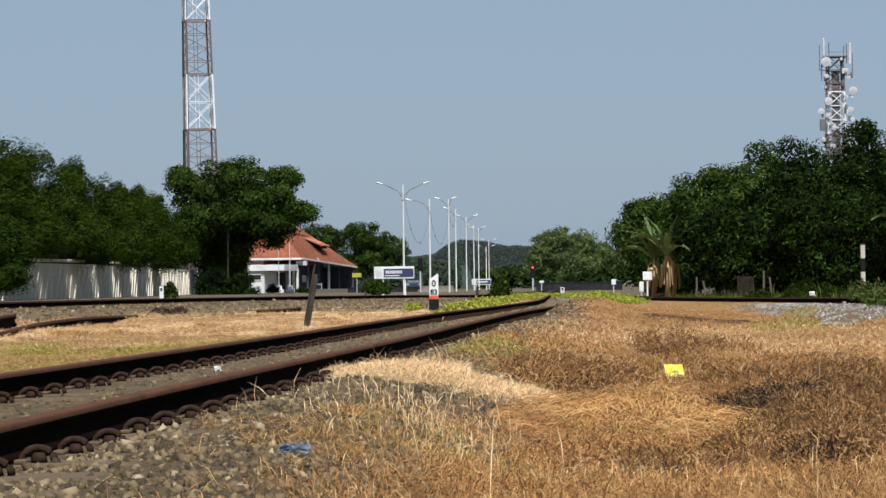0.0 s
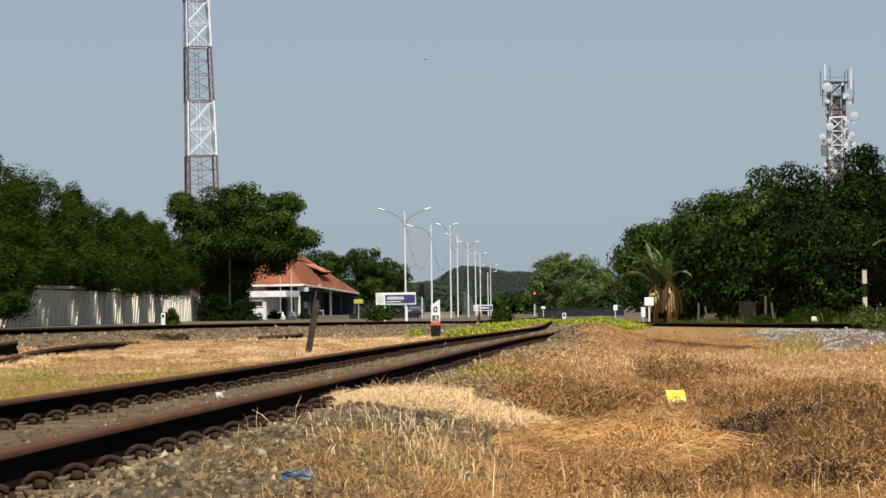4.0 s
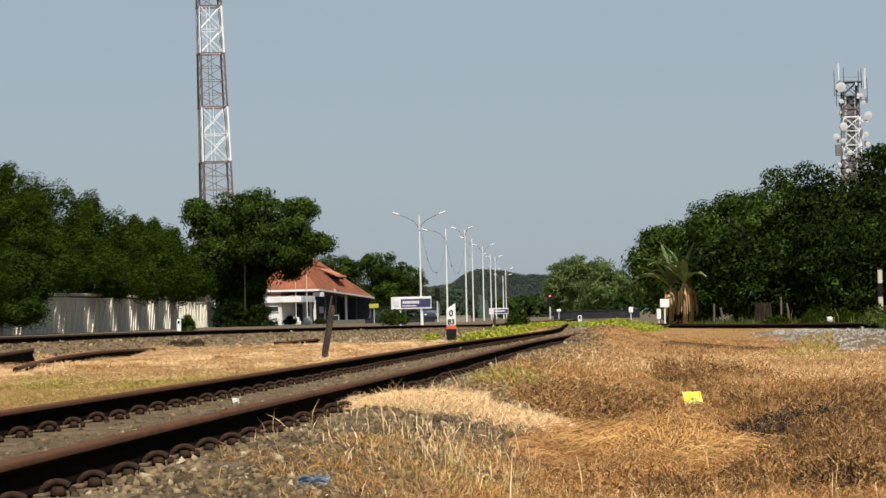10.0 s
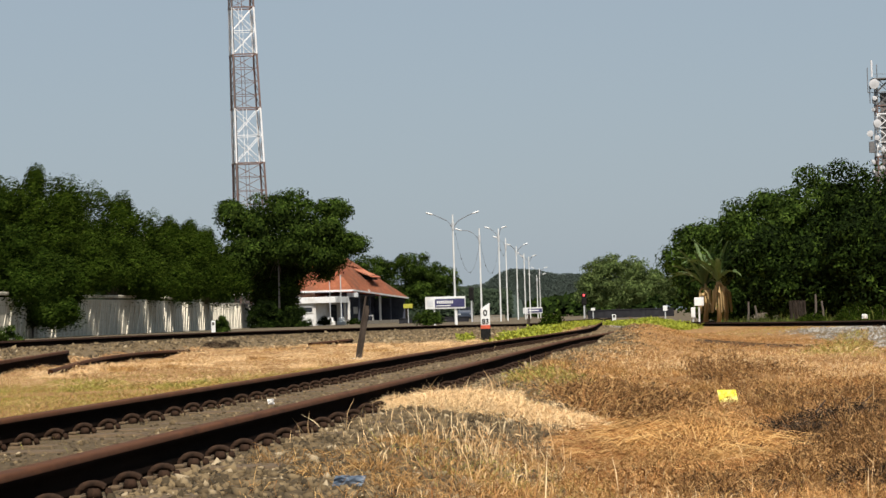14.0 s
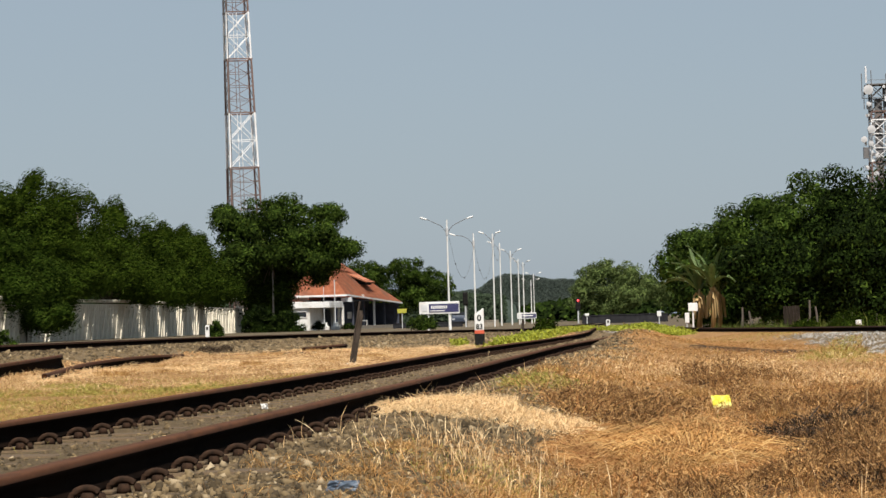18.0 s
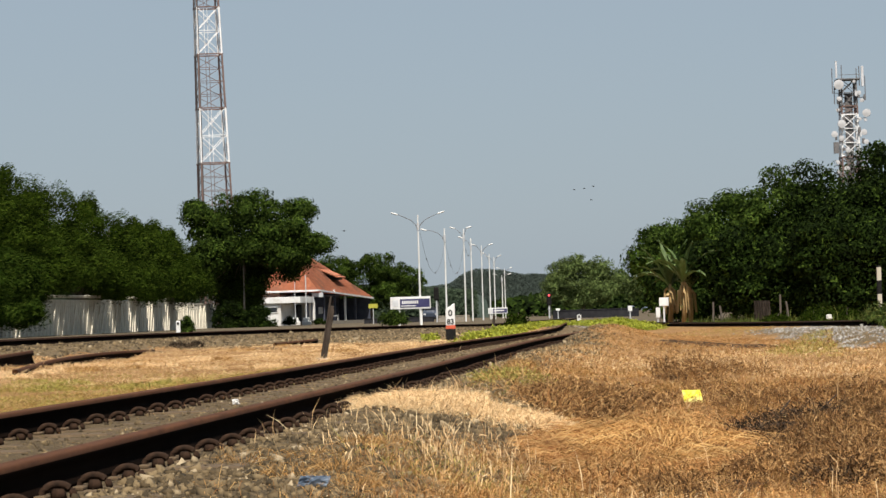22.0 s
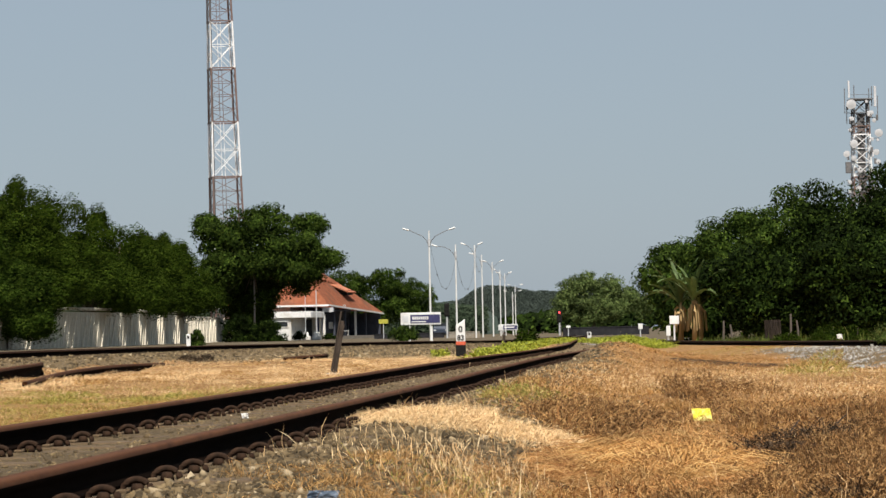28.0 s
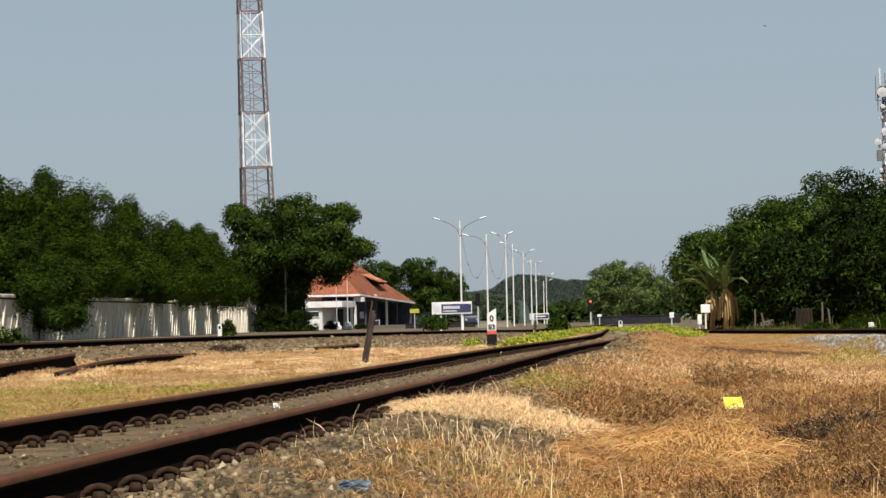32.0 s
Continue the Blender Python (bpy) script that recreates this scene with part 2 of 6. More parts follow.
MAT_GALV = surface("galvanised_steel", (0.44, 0.448, 0.456), (0.6, 0.608, 0.616), 4, 0.55, 0.3, (0.36, 0.352, 0.344), 0.1, 0.002)
MAT_TOWER_RED = surface("faded_red_steel", (0.105, 0.066, 0.055), (0.185, 0.120, 0.102), 1.2, 0.7, 0, (0.13, 0.10, 0.09), 0.1, 0.002)
MAT_TOWER_WHITE = surface("white_steel", (0.6068, 0.6068, 0.6068), (0.7216, 0.7216, 0.7216), 1.2, 0.6, 0, None, 0.1, 0.002)
MAT_TILE = surface("clay_roof_tiles", (0.30, 0.095, 0.045), (0.52, 0.19, 0.095), 2.2, 0.85, 0, (0.26, 0.12, 0.075), 0.4, 0.03)
MAT_TILE_UPPER = surface("upper_roof_tiles", (0.36, 0.12, 0.060), (0.52, 0.21, 0.115), 2.2, 0.85, 0, (0.42, 0.15, 0.08), 0.4, 0.03)
MAT_BARK = surface("bark", (0.0525, 0.04125, 0.03), (0.165, 0.135, 0.105), 5, 0.95, 0, None, 0.6, 0.02, stretch=(3, 3, 0.6))
MAT_PALE_BARK = surface("pale_bark", (0.165, 0.154, 0.132), (0.275, 0.2585, 0.231), 5, 0.95, 0, None, 0.4, 0.02)
MAT_SLEEPER = surface("dusty_sleeper", (0.058, 0.038, 0.020), (0.118, 0.080, 0.045), 9, 0.95, 0, (0.085, 0.058, 0.034), 0.5, 0.008)
MAT_CABLE = surface("cable", (0.03, 0.03, 0.03), (0.08, 0.08, 0.08), 10, 0.7)
# low deep values here put the dark hollows of crowns into leaf colour
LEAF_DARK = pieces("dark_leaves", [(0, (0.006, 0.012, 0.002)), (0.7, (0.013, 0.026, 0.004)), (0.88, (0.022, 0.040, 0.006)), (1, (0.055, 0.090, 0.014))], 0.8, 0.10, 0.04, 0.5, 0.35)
LEAF_BROAD = pieces("broad_leaves", [(0, (0.011, 0.022, 0.003)), (0.6, (0.026, 0.049, 0.007)), (1, (0.064, 0.100, 0.016))], 0.8, 0.10, 0.04, 0.5, 0.40)
LEAF_MID = pieces("green_leaves", [(0, (0.014, 0.028, 0.004)), (0.6, (0.034, 0.064, 0.009)), (1, (0.080, 0.125, 0.021))], 0.75, 0.12, 0.05, 0.45, 0.35)
LEAF_NEEDLE = pieces("feathery_leaves", [(0, (0.014, 0.027, 0.0025)), (0.6, (0.026, 0.047, 0.0055)), (1, (0.052, 0.078, 0.0105))], 0.85, 0.15, 0.02, 0.30, 0.35)
# darker copy of the feathery leaves, with crown shade put into the colour
LEAF_PLUME_SHADE = pieces("shaded_feathery_leaves", [(0, (0.010, 0.021, 0.0025)), (0.6, (0.020, 0.038, 0.005)), (1, (0.042, 0.066, 0.010))], 0.85, 0.12, 0.02, 0.35)
# far greens greyed: the haze of distance is mixed into these base colours
LEAF_FAR = surface("haze_tinted_canopy", (0.030, 0.041, 0.034), (0.052, 0.066, 0.056), 0.6, 0.95, 0, None, 0.5, 0.4, 0.0)
LEAF_HILL = pieces("haze_tinted_hill_leaves", [(0, (0.046, 0.060, 0.052)), (0.6, (0.058, 0.074, 0.063)), (1, (0.072, 0.088, 0.072))], 0.95, 0.2, 0.0)
LEAF_MIDFAR = pieces("haze_tinted_leaves", [(0, (0.020, 0.030, 0.018)), (0.6, (0.032, 0.046, 0.028)), (1, (0.052, 0.068, 0.042))], 0.95, 0.2, 0.0)
# far tree: haze and sun partly mixed into this lighter green
LEAF_LIGHT = pieces("light_green_leaves", [(0, (0.0504, 0.0792, 0.0252)), (0.6, (0.0936, 0.1368, 0.0432)), (1, (0.1656, 0.2124, 0.072))], 0.8, 0.25, 0.1, 0.3)
LEAF_LIME = pieces("yellow_green_leaves", [(0, (0.132, 0.1551, 0.0132)), (0.6, (0.2772, 0.3102, 0.02508)), (1, (0.4092, 0.4224, 0.0495))], 0.6, 0.3, 0.3)
BLADE_GOLD = pieces("golden_straw", [(0, (0.2646, 0.1361, 0.0434)), (0.5, (0.4158, 0.2268, 0.07673)), (1, (0.567, 0.3811, 0.1641))], 0.75, 0.2, 0.2, 0.9, 0.55)
BLADE_RUST = pieces("rust_straw", [(0, (0.202, 0.08268, 0.02495)), (0.5, (0.392, 0.1967, 0.06986)), (1, (0.5346, 0.3422, 0.1447))], 0.75, 0.2, 0.2, 2.0, 0.6)
BLADE_PALE = pieces("pale_straw", [(0, (0.58, 0.375, 0.185)), (0.5, (0.74, 0.51, 0.265)), (1, (0.80, 0.63, 0.38))], 0.75, 0.25, 0.2)
BLADE_BROWN = pieces("brown_dry_weeds", [(0, (0.0405, 0.02074, 0.008316)), (0.4, (0.171, 0.08813, 0.03251)), (0.75, (0.324, 0.1771, 0.06955)), (1, (0.504, 0.3283, 0.155))], 0.85, 0.15, 0.15, 2.2, 0.65)
# near-black: shade of hollows and gaps put into weed colour; also dark lumps
BLADE_DARK = pieces("dark_and_shaded_weeds", [(0, (0.006, 0.0045, 0.0035)), (0.6, (0.026, 0.017, 0.010)), (0.9, (0.075, 0.048, 0.028)), (1, (0.20, 0.14, 0.09))], 0.9, 0.1, 0.1)
BLADE_GREEN = pieces("yellowing_grass", [(0, (0.108, 0.1152, 0.0216)), (0.5, (0.2736, 0.2484, 0.0468)), (1, (0.4464, 0.36, 0.108))], 0.7, 0.25, 0.2)
BLADE_VERGE = pieces("verge_blades", [(0, (0.024, 0.044, 0.008)), (0.5, (0.06, 0.092, 0.0176)), (1, (0.136, 0.152, 0.04))], 0.8, 0.2, 0.1, 0.3)
def spot(x, y, cx, cy, rx, ry):
    return np.exp(-((x - cx) / rx) ** 2 - ((y - cy) / ry) ** 2)


def band(x, y, x0, y0, x1, y1, r):
    t = np.clip(((x - x0) * (x1 - x0) + (y - y0) * (y1 - y0)) / ((x1 - x0) ** 2 + (y1 - y0) ** 2), 0, 1)
    return np.exp(-(((x - x0 - t * (x1 - x0)) / r) ** 2 + ((y - y0 - t * (y1 - y0)) / (r * 3)) ** 2))



# ---- ground: one sheet to the horizon ----
def ground():
    ys = np.concatenate([-np.geomspace(4500, 12, 22), np.arange(-9, 32, 0.13), np.arange(32, 66, 0.3), np.arange(66, 130, 1.0), np.geomspace(135, 4800, 30)])
    xs = np.concatenate([-np.geomspace(4500, 16, 26), np.arange(-15, -5.5, 0.3), np.arange(-5.5, 6.5, 0.13), np.arange(6.5, 15.5, 0.3), np.geomspace(16, 4500, 26)])
    gx, gy = np.meshgrid(xs, ys)
    gz = ground_z(gx, gy)
    v = np.stack([gx, gy, gz], -1).reshape(-1, 3)
    nx, ny = len(xs), len(ys)
    i = (np.arange(ny - 1)[:, None] * nx + np.arange(nx - 1)[None, :]).ravel()
    tris = np.concatenate([np.stack([i, i + 1, i + nx + 1], 1), np.stack([i, i + nx + 1, i + nx], 1)])
    me = tri_mesh("ground", v, tris, MAT_SOIL, True)
    me.materials.append(MAT_GRIT)
    me.materials.append(MAT_FAR)
    me.materials.append(MAT_LITTER_SHADE)
    c = v[tris].mean(1)
    grit = gravel(c[:, 0], c[:, 1]) > 0.5
    # tangle() lays the shade-dark litter under weeds and the straw heap
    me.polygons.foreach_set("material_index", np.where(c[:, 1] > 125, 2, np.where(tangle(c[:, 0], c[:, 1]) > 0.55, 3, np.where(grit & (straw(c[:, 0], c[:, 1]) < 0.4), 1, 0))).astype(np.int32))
    return tagged(new("ground", me), "dry straw-coloured earth and gravel of a railway yard", "ground", kind="structure")


def gravel(x, y):
    """0..1: how stony the ground is."""
    n = fbm(x, y, 1.3, 21)
    d = x - NEAR(y, 1)
    g = np.clip(np.interp(y, (14, 27), (1.9, 1.4)) - np.abs(d - 0.35) + (n - 0.5) * 1.6, 0, 1) * (y < 48)
    g = np.maximum(g, np.clip(np.interp(y, (14, 27), (1.35, 1.2)) - np.abs(d) + (n - 0.5) * 0.8, 0, 1))
    g = np.maximum(g, np.clip((y - 55) / 5 + (n - 0.5) * 3.0, 0, 0.94) * (x < NEAR(y, 1) - 2.2) * (1 - spot(x, y, -1.0, 57, 2.0, 5)))
    g = np.maximum(g, np.clip(2.9 - np.abs(x - REAR(y, 1)) + (n - 0.5) * 1.2, 0, 1))
    return np.minimum(1, np.maximum(g, np.clip(2.7 - np.abs(x - RIGHT(y, 1)) + (n - 0.5) * 1.5, 0, 1) * np.clip((72 - y) / 10, 0, 1)) + band(x, y, 7.0, 44, 8.3, 58, 0.5))


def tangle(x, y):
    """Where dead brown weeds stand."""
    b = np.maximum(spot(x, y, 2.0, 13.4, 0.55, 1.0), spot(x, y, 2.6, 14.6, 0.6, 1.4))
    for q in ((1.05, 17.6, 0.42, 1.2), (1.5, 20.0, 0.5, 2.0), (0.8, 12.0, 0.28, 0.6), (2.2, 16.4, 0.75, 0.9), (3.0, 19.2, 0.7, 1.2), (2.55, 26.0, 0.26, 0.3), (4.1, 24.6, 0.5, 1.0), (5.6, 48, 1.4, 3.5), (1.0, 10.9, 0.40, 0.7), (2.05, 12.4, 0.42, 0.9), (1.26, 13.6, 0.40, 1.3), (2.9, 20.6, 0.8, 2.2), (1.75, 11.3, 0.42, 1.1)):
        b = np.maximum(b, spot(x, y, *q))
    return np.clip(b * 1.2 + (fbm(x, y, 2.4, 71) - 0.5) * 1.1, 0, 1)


def straw(x, y):
    """The soft pale arch of straw beside the rail."""
    return np.maximum(band(x, y, -0.55, 17.0, 0.15, 15.7, 0.26), np.maximum(band(x, y, 0.15, 15.6, 0.55, 14.3, 0.25), band(x, y, 0.55, 14.2, 1.0, 13.6, 0.18)))


ground()


# ---- tracks ----
# the head's lower sides belong to STEM and take its shade-dark rust
HEAD = [(0.032, -0.021), (0.032, -0.007), (0.025, -0.001), (-0.025, -0.001), (-0.032, -0.007), (-0.032, -0.021)]
STEM = [(-0.032, -0.021), (-0.031, -0.032), (-0.008, -0.042), (-0.008, -0.086), (-0.052, -0.098), (-0.052, -0.108), (0.052, -0.108), (0.052, -0.098), (0.008, -0.086), (0.008, -0.042), (0.031, -0.032), (0.032, -0.021)]
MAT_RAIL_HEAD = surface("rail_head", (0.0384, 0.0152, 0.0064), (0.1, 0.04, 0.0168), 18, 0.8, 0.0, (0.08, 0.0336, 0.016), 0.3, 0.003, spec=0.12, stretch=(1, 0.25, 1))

MAT_RAIL_DULL = surface("dull_rail_head", (0.015, 0.00675, 0.00375), (0.04125, 0.0195, 0.0105), 18, 0.85, 0.0, None, 0.3, 0.003, spec=0.08, stretch=(1, 0.25, 1))


def rail_mesh(line, off, y0, y1, zoff=0.0, tall=1.0, head=None):
    ys = np.concatenate([np.arange(y0, min(y1, 130), 0.6), np.arange(130, y1, 6.0)])
    c = np.stack([line(ys, 1), ys, line(ys, 2) + zoff], 1)
    t = np.gradient(c, axis=0)
    t /= np.linalg.norm(t, axis=1)[:, None]
    side = np.stack([t[:, 1], -t[:, 0], np.zeros(len(ys))], 1)
    verts, tris, mats = [], [], []
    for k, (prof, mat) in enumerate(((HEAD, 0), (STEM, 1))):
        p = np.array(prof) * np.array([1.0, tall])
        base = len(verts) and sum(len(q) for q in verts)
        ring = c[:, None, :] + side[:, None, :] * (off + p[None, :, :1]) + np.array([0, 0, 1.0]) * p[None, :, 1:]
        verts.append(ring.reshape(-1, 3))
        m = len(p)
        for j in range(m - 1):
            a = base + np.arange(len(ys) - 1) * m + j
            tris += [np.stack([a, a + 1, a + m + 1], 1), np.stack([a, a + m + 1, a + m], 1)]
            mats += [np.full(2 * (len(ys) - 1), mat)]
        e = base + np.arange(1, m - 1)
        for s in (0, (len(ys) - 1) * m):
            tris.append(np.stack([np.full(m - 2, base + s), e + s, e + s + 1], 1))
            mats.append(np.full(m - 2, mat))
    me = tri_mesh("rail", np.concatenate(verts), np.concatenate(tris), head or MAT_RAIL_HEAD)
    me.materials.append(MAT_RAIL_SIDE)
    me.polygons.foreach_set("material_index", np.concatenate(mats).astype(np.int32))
    return me


def sleeper_mesh():
    bm = bmesh.new()
    for sx, w, h in ((-0.57, 0.24, 0.10), (0.57, 0.24, 0.10), (0.0, 0.21, 0.085)):
        box(bm, (sx, 0, -0.06), (0.84 if sx else 0.5, w, h), bevel=0.015)
    for sx in (-HALF, HALF):
        box(bm, (sx, 0, -0.004), (0.17, 0.16, 0.014), bevel=0.004)
    me = bpy.data.meshes.new("sleeper")
    bm.to_mesh(me)
    bm.free()
    me.materials.append(MAT_SLEEPER)
    return me


def clip_mesh():
    """A bent spring-steel rail clip: an arched bar standing beside the rail's foot."""
    bm = bmesh.new()
    pts = [(-0.047 * math.cos(math.pi * k / 12), 0.006 * (k - 6) / 6, -0.008 + 0.041 * math.sin(math.pi * k / 12) ** 0.85) for k in range(13)]
    tube(bm, pts, 0.0115, sides=7)
    tube(bm, [(0.002, 0.0, -0.010), (0.002, 0.0, 0.012), (0.002, 0.0, 0.020)], 0.026, 0.016, sides=8)
    me = bpy.data.meshes.new("clip")
    bm.to_mesh(me)
    bm.free()
    for p in me.polygons:
        p.use_smooth = True
    me.materials.append(MAT_CLIP)
    return me


SLEEPER, CLIP = sleeper_mesh(), clip_mesh()
SPACING = 0.553


def track(line, y0, y1, label, first, last, clip_sides, head=None):
    root = thing("railway_track", Matrix(), label, "railway track", "yard tracks")
    for off in (-HALF, HALF):
        part("rail", rail_mesh(line, off, y0, y1, head=head), None, root, "rust-brown steel rail with a worn head")
    y, count = first, 0
    while y < last:
        x, z = float(line(y, 1)), float(line(y, 2)) - 0.112
        yaw = -math.degrees(math.atan(float(line(y + 0.5, 1) - line(y - 0.5, 1))))
        m = pose(x, y, z, rng.normal(0, 0.3), rng.normal(0, 0.4), yaw + rng.normal(0, 0.6))
        s = new("sleeper", SLEEPER)
        s.parent, s.matrix_basis = root, m
        for sx in clip_sides:
            if count < 298 and y > 5:
                c = new("clip", CLIP)
                c.parent, c.matrix_basis = root, m @ pose(sx, rng.normal(0, 0.008), 0.0, rng.normal(0, 3), 0, rng.normal(0, 6))
                count += 1
        y += SPACING
    return root


track(NEAR, -40.0, 228, "rusty single track on concrete sleepers with spring clips", 6.1 - 22 * SPACING, 60, (-HALF + 0.105, HALF + 0.105, HALF - 0.105, -HALF - 0.105)[:3])
track(REAR, 22.0, 228, "dark rusty track on a low gravel bank", 40, 60, (), MAT_RAIL_DULL)
track(RIGHT, 20.0, 128, "dark rusty track on a pale ballast bank", 36, 62, (), MAT_RAIL_DULL)


def loose_rail(pts, label):
    line = spline([(y, x, z) for x, y, z in pts])
    root = thing("loose_rail", Matrix(), label, "rail", "discarded rails")
    part("rail", rail_mesh(line, 0.0, pts[0][1], pts[-1][1], 0.03, 2.0), None, root)


loose_rail([(-5.20, 30, 0.12), (-5.42, 38, 0.155), (-5.67, 43.5, 0.17)], "disused rusty rail ending in a bright cut face")
loose_rail([(-4.52, 33, 0.03), (-4.60, 34.5, 0.04), (-4.78, 38.5, 0.07), (-4.83, 43, 0.085), (-4.81, 47, 0.08), (-4.64, 53, 0.04)], "disused curved rusty rail half sunk in dry grass")
loose_rail([(-2.60, 57.6, 0.06), (-1.80, 62.2, 0.085)], "short length of rusty rail lying in straw")


# ---- ballast stones ----
def stones(name, xs, ys, sizes, mat, label):
    cube = np.array([(a, b, c) for a in (-1, 1) for b in (-1, 1) for c in (-1, 1)], float) * 0.5
    f = np.array([(0, 1, 3), (0, 3, 2), (4, 6, 7), (4, 7, 5), (0, 4, 5), (0, 5, 1), (2, 3, 7), (2, 7, 6), (0, 2, 6), (0, 6, 4), (1, 5, 7), (1, 7, 3)])
    k = len(xs)
    v = cube[None] * rng.uniform(0.55, 1.25, (k, 8, 1)) * rng.uniform(0.6, 1.2, (k, 1, 3))
    q = rng.normal(size=(k, 4))
    q /= np.linalg.norm(q, axis=1)[:, None]
    w, a, b, c = q.T
    R = np.stack([1 - 2 * (b * b + c * c), 2 * (a * b - c * w), 2 * (a * c + b * w), 2 * (a * b + c * w), 1 - 2 * (a * a + c * c), 2 * (b * c - a * w), 2 * (a * c - b * w), 2 * (b * c + a * w), 1 - 2 * (a * a + b * b)], 1).reshape(-1, 3, 3)
    v = np.einsum("kij,knj->kni", R, v) * np.asarray(sizes)[:, None, None]
    v += np.stack([xs, ys, ground_z(xs, ys) - np.asarray(sizes) * 0.02], 1)[:, None, :]
    t = f[None] + (np.arange(k) * 8)[:, None, None]
    return tagged(new(name, tri_mesh(name, v.reshape(-1, 3), t.reshape(-1, 3), mat)), label, "gravel", kind="stuff")


def scatter(count, y0, y1, x_of, width, power=1.0):
    """Random plan points near a line, more of them close by."""
    t = rng.random(count)
    ys = (y0 ** (1 - power) + t * (y1 ** (1 - power) - y0 ** (1 - power))) ** (1 / (1 - power)) if power != 1 else y0 * (y1 / y0) ** t
    return x_of(ys) + rng.uniform(-width, width, count), ys


xs, ys = scatter(90000, 6.5, 60, lambda y: NEAR(y, 1) + 0.45, 2.6, 0.8)
keep = (rng.random(len(xs)) < gravel(xs, ys) * np.where(np.abs(xs - NEAR(ys, 1)) < HALF, 0.16, 0.9)) & ~((np.abs(np.abs(xs - NEAR(ys, 1)) - HALF) < 0.13))
xs, ys = xs[keep], ys[keep]
s = np.abs(xs - NEAR(ys, 1)) > HALF + 0.14
stones("ballast_stones", xs, ys, (0.55 + 0.45 * s) * np.minimum(rng.gamma(2.2, 0.0046, len(xs)), 0.027) + 0.006 + ys * 0.00035, MAT_STONE, "grey-brown crushed ballast stones along the near track")
xs, ys = scatter(34000, 34, 118, lambda y: REAR(y, 1) + 1.6, 4.8, 0.6)
keep = rng.random(len(xs)) < gravel(xs, ys)
stones("ballast_stones", xs[keep], ys[keep], rng.gamma(3, 0.008, keep.sum()) + 0.018, MAT_STONE, "brown-grey ballast stones on the rear bank")
xs, ys = scatter(28000, 34, 100, lambda y: RIGHT(y, 1) - 1.0, 3.0, 0.6)
keep = rng.random(len(xs)) < gravel(xs, ys) ** 2
stones("pale_ballast_stones", xs[keep], ys[keep], rng.gamma(3, 0.005, keep.sum()) + 0.011, MAT_PALE_STONE, "pale grey ballast stones on the bank")


# ---- dry grass ----
def blades(name, xs, ys, height, width, mat, label, flat=(1.1, 0.3), zoff=0.0, comb=0.8):
    """Bent straws, broadest at the middle; flat: how far they lie over (radians, mean and spread); comb: how unruly."""
    k = len(xs)
    h, w = np.broadcast_to(height, k), np.broadcast_to(width, k)
    a = 14.0 * fbm(xs, ys, 1.1, 51, 3) + rng.normal(0, comb, k) + np.where(rng.random(k) < 0.5, 0, math.pi)
    d = np.stack([np.cos(a), np.sin(a)], 1)
    ln = rng.normal(flat[0], flat[1], k).clip(0, 1.6)
    r1, r2 = ln * rng.uniform(0.5, 0.9, k), (ln + rng.uniform(0, 0.5, k)).clip(0, 1.9)
    base = np.stack([xs, ys, ground_z(xs, ys) + zoff - 0.008], 1)
    f = a + math.pi / 2 + rng.normal(0, 0.5, k)
    side = np.stack([np.cos(f), np.sin(f) * 0.6, rng.normal(0, 0.4, k)], 1) * w[:, None] * 0.5
    p1 = base + np.concatenate([d * (np.sin(r1) * h * 0.55)[:, None], (np.cos(r1) * h * 0.55)[:, None]], 1)
    p2 = p1 + np.concatenate([d * (np.sin(r2) * h * 0.45)[:, None], (np.cos(r2) * h * 0.45)[:, None]], 1)
    v = np.stack([base, p1 - side, p1 + side, p2], 1)
    t = np.array([(0, 2, 1), (1, 2, 3)])[None] + (np.arange(k) * 4)[:, None, None]
    return tagged(new(name, tri_mesh(name, v.reshape(-1, 3), t.reshape(-1, 3), mat)), label, "grass", kind="stuff")


def cover(count, y0, y1, u0, u1, power):
    t = rng.random(count)
    ys = (y0 ** (1 - power) + t * (y1 ** (1 - power) - y0 ** (1 - power))) ** (1 / (1 - power))
    return rng.uniform(u0, u1, count) * ys, ys


def stand(name, s, height, width, mat, label, upright):
    up = rng.random(len(s)) < upright
    m = s[~up]
    blades(name, xs[m], ys[m], height[~up], width[m], mat, label, (1.25, 0.25), rng.uniform(0, 0.025, len(m)))
    m = s[up]
    blades(name, xs[m], ys[m], height[up] * 0.7, width[m], mat, label, (0.5, 0.35), 0.0, 2.0)


xs, ys = cover(1050000, 7.2, 78, -0.22, 0.25, 0.55)
g, tan, pal = gravel(xs, ys), tangle(xs, ys), straw(xs, ys)
d = xs - NEAR(ys, 1)
left = d < 0
tuft, tus = fbm(xs, ys, 2.2, 31), fbm(xs, ys, 7.5, 91, 2)
green = np.maximum(band(xs, ys, 4.8, 34.5, 7.0, 48, 0.40), band(xs, ys, 7.0, 48, 8.3, 56.5, 0.30))
free = (np.abs(d) > 0.82) | (rng.random(len(xs)) < 0.03 * (np.abs(np.abs(d) - HALF) > 0.12))
free &= (np.abs(xs - REAR(ys, 1)) > 2.4) & ((np.abs(xs - RIGHT(ys, 1)) > 2.4) | (tuft > 0.60) | (green > 0.4) | ((ys > 66) & (xs < RIGHT(ys, 1) - 0.9)))
grow = np.clip(1.02 - g * 1.05 + (tuft - 0.60) * 1.4 * (tuft > 0.60), 0, 1)
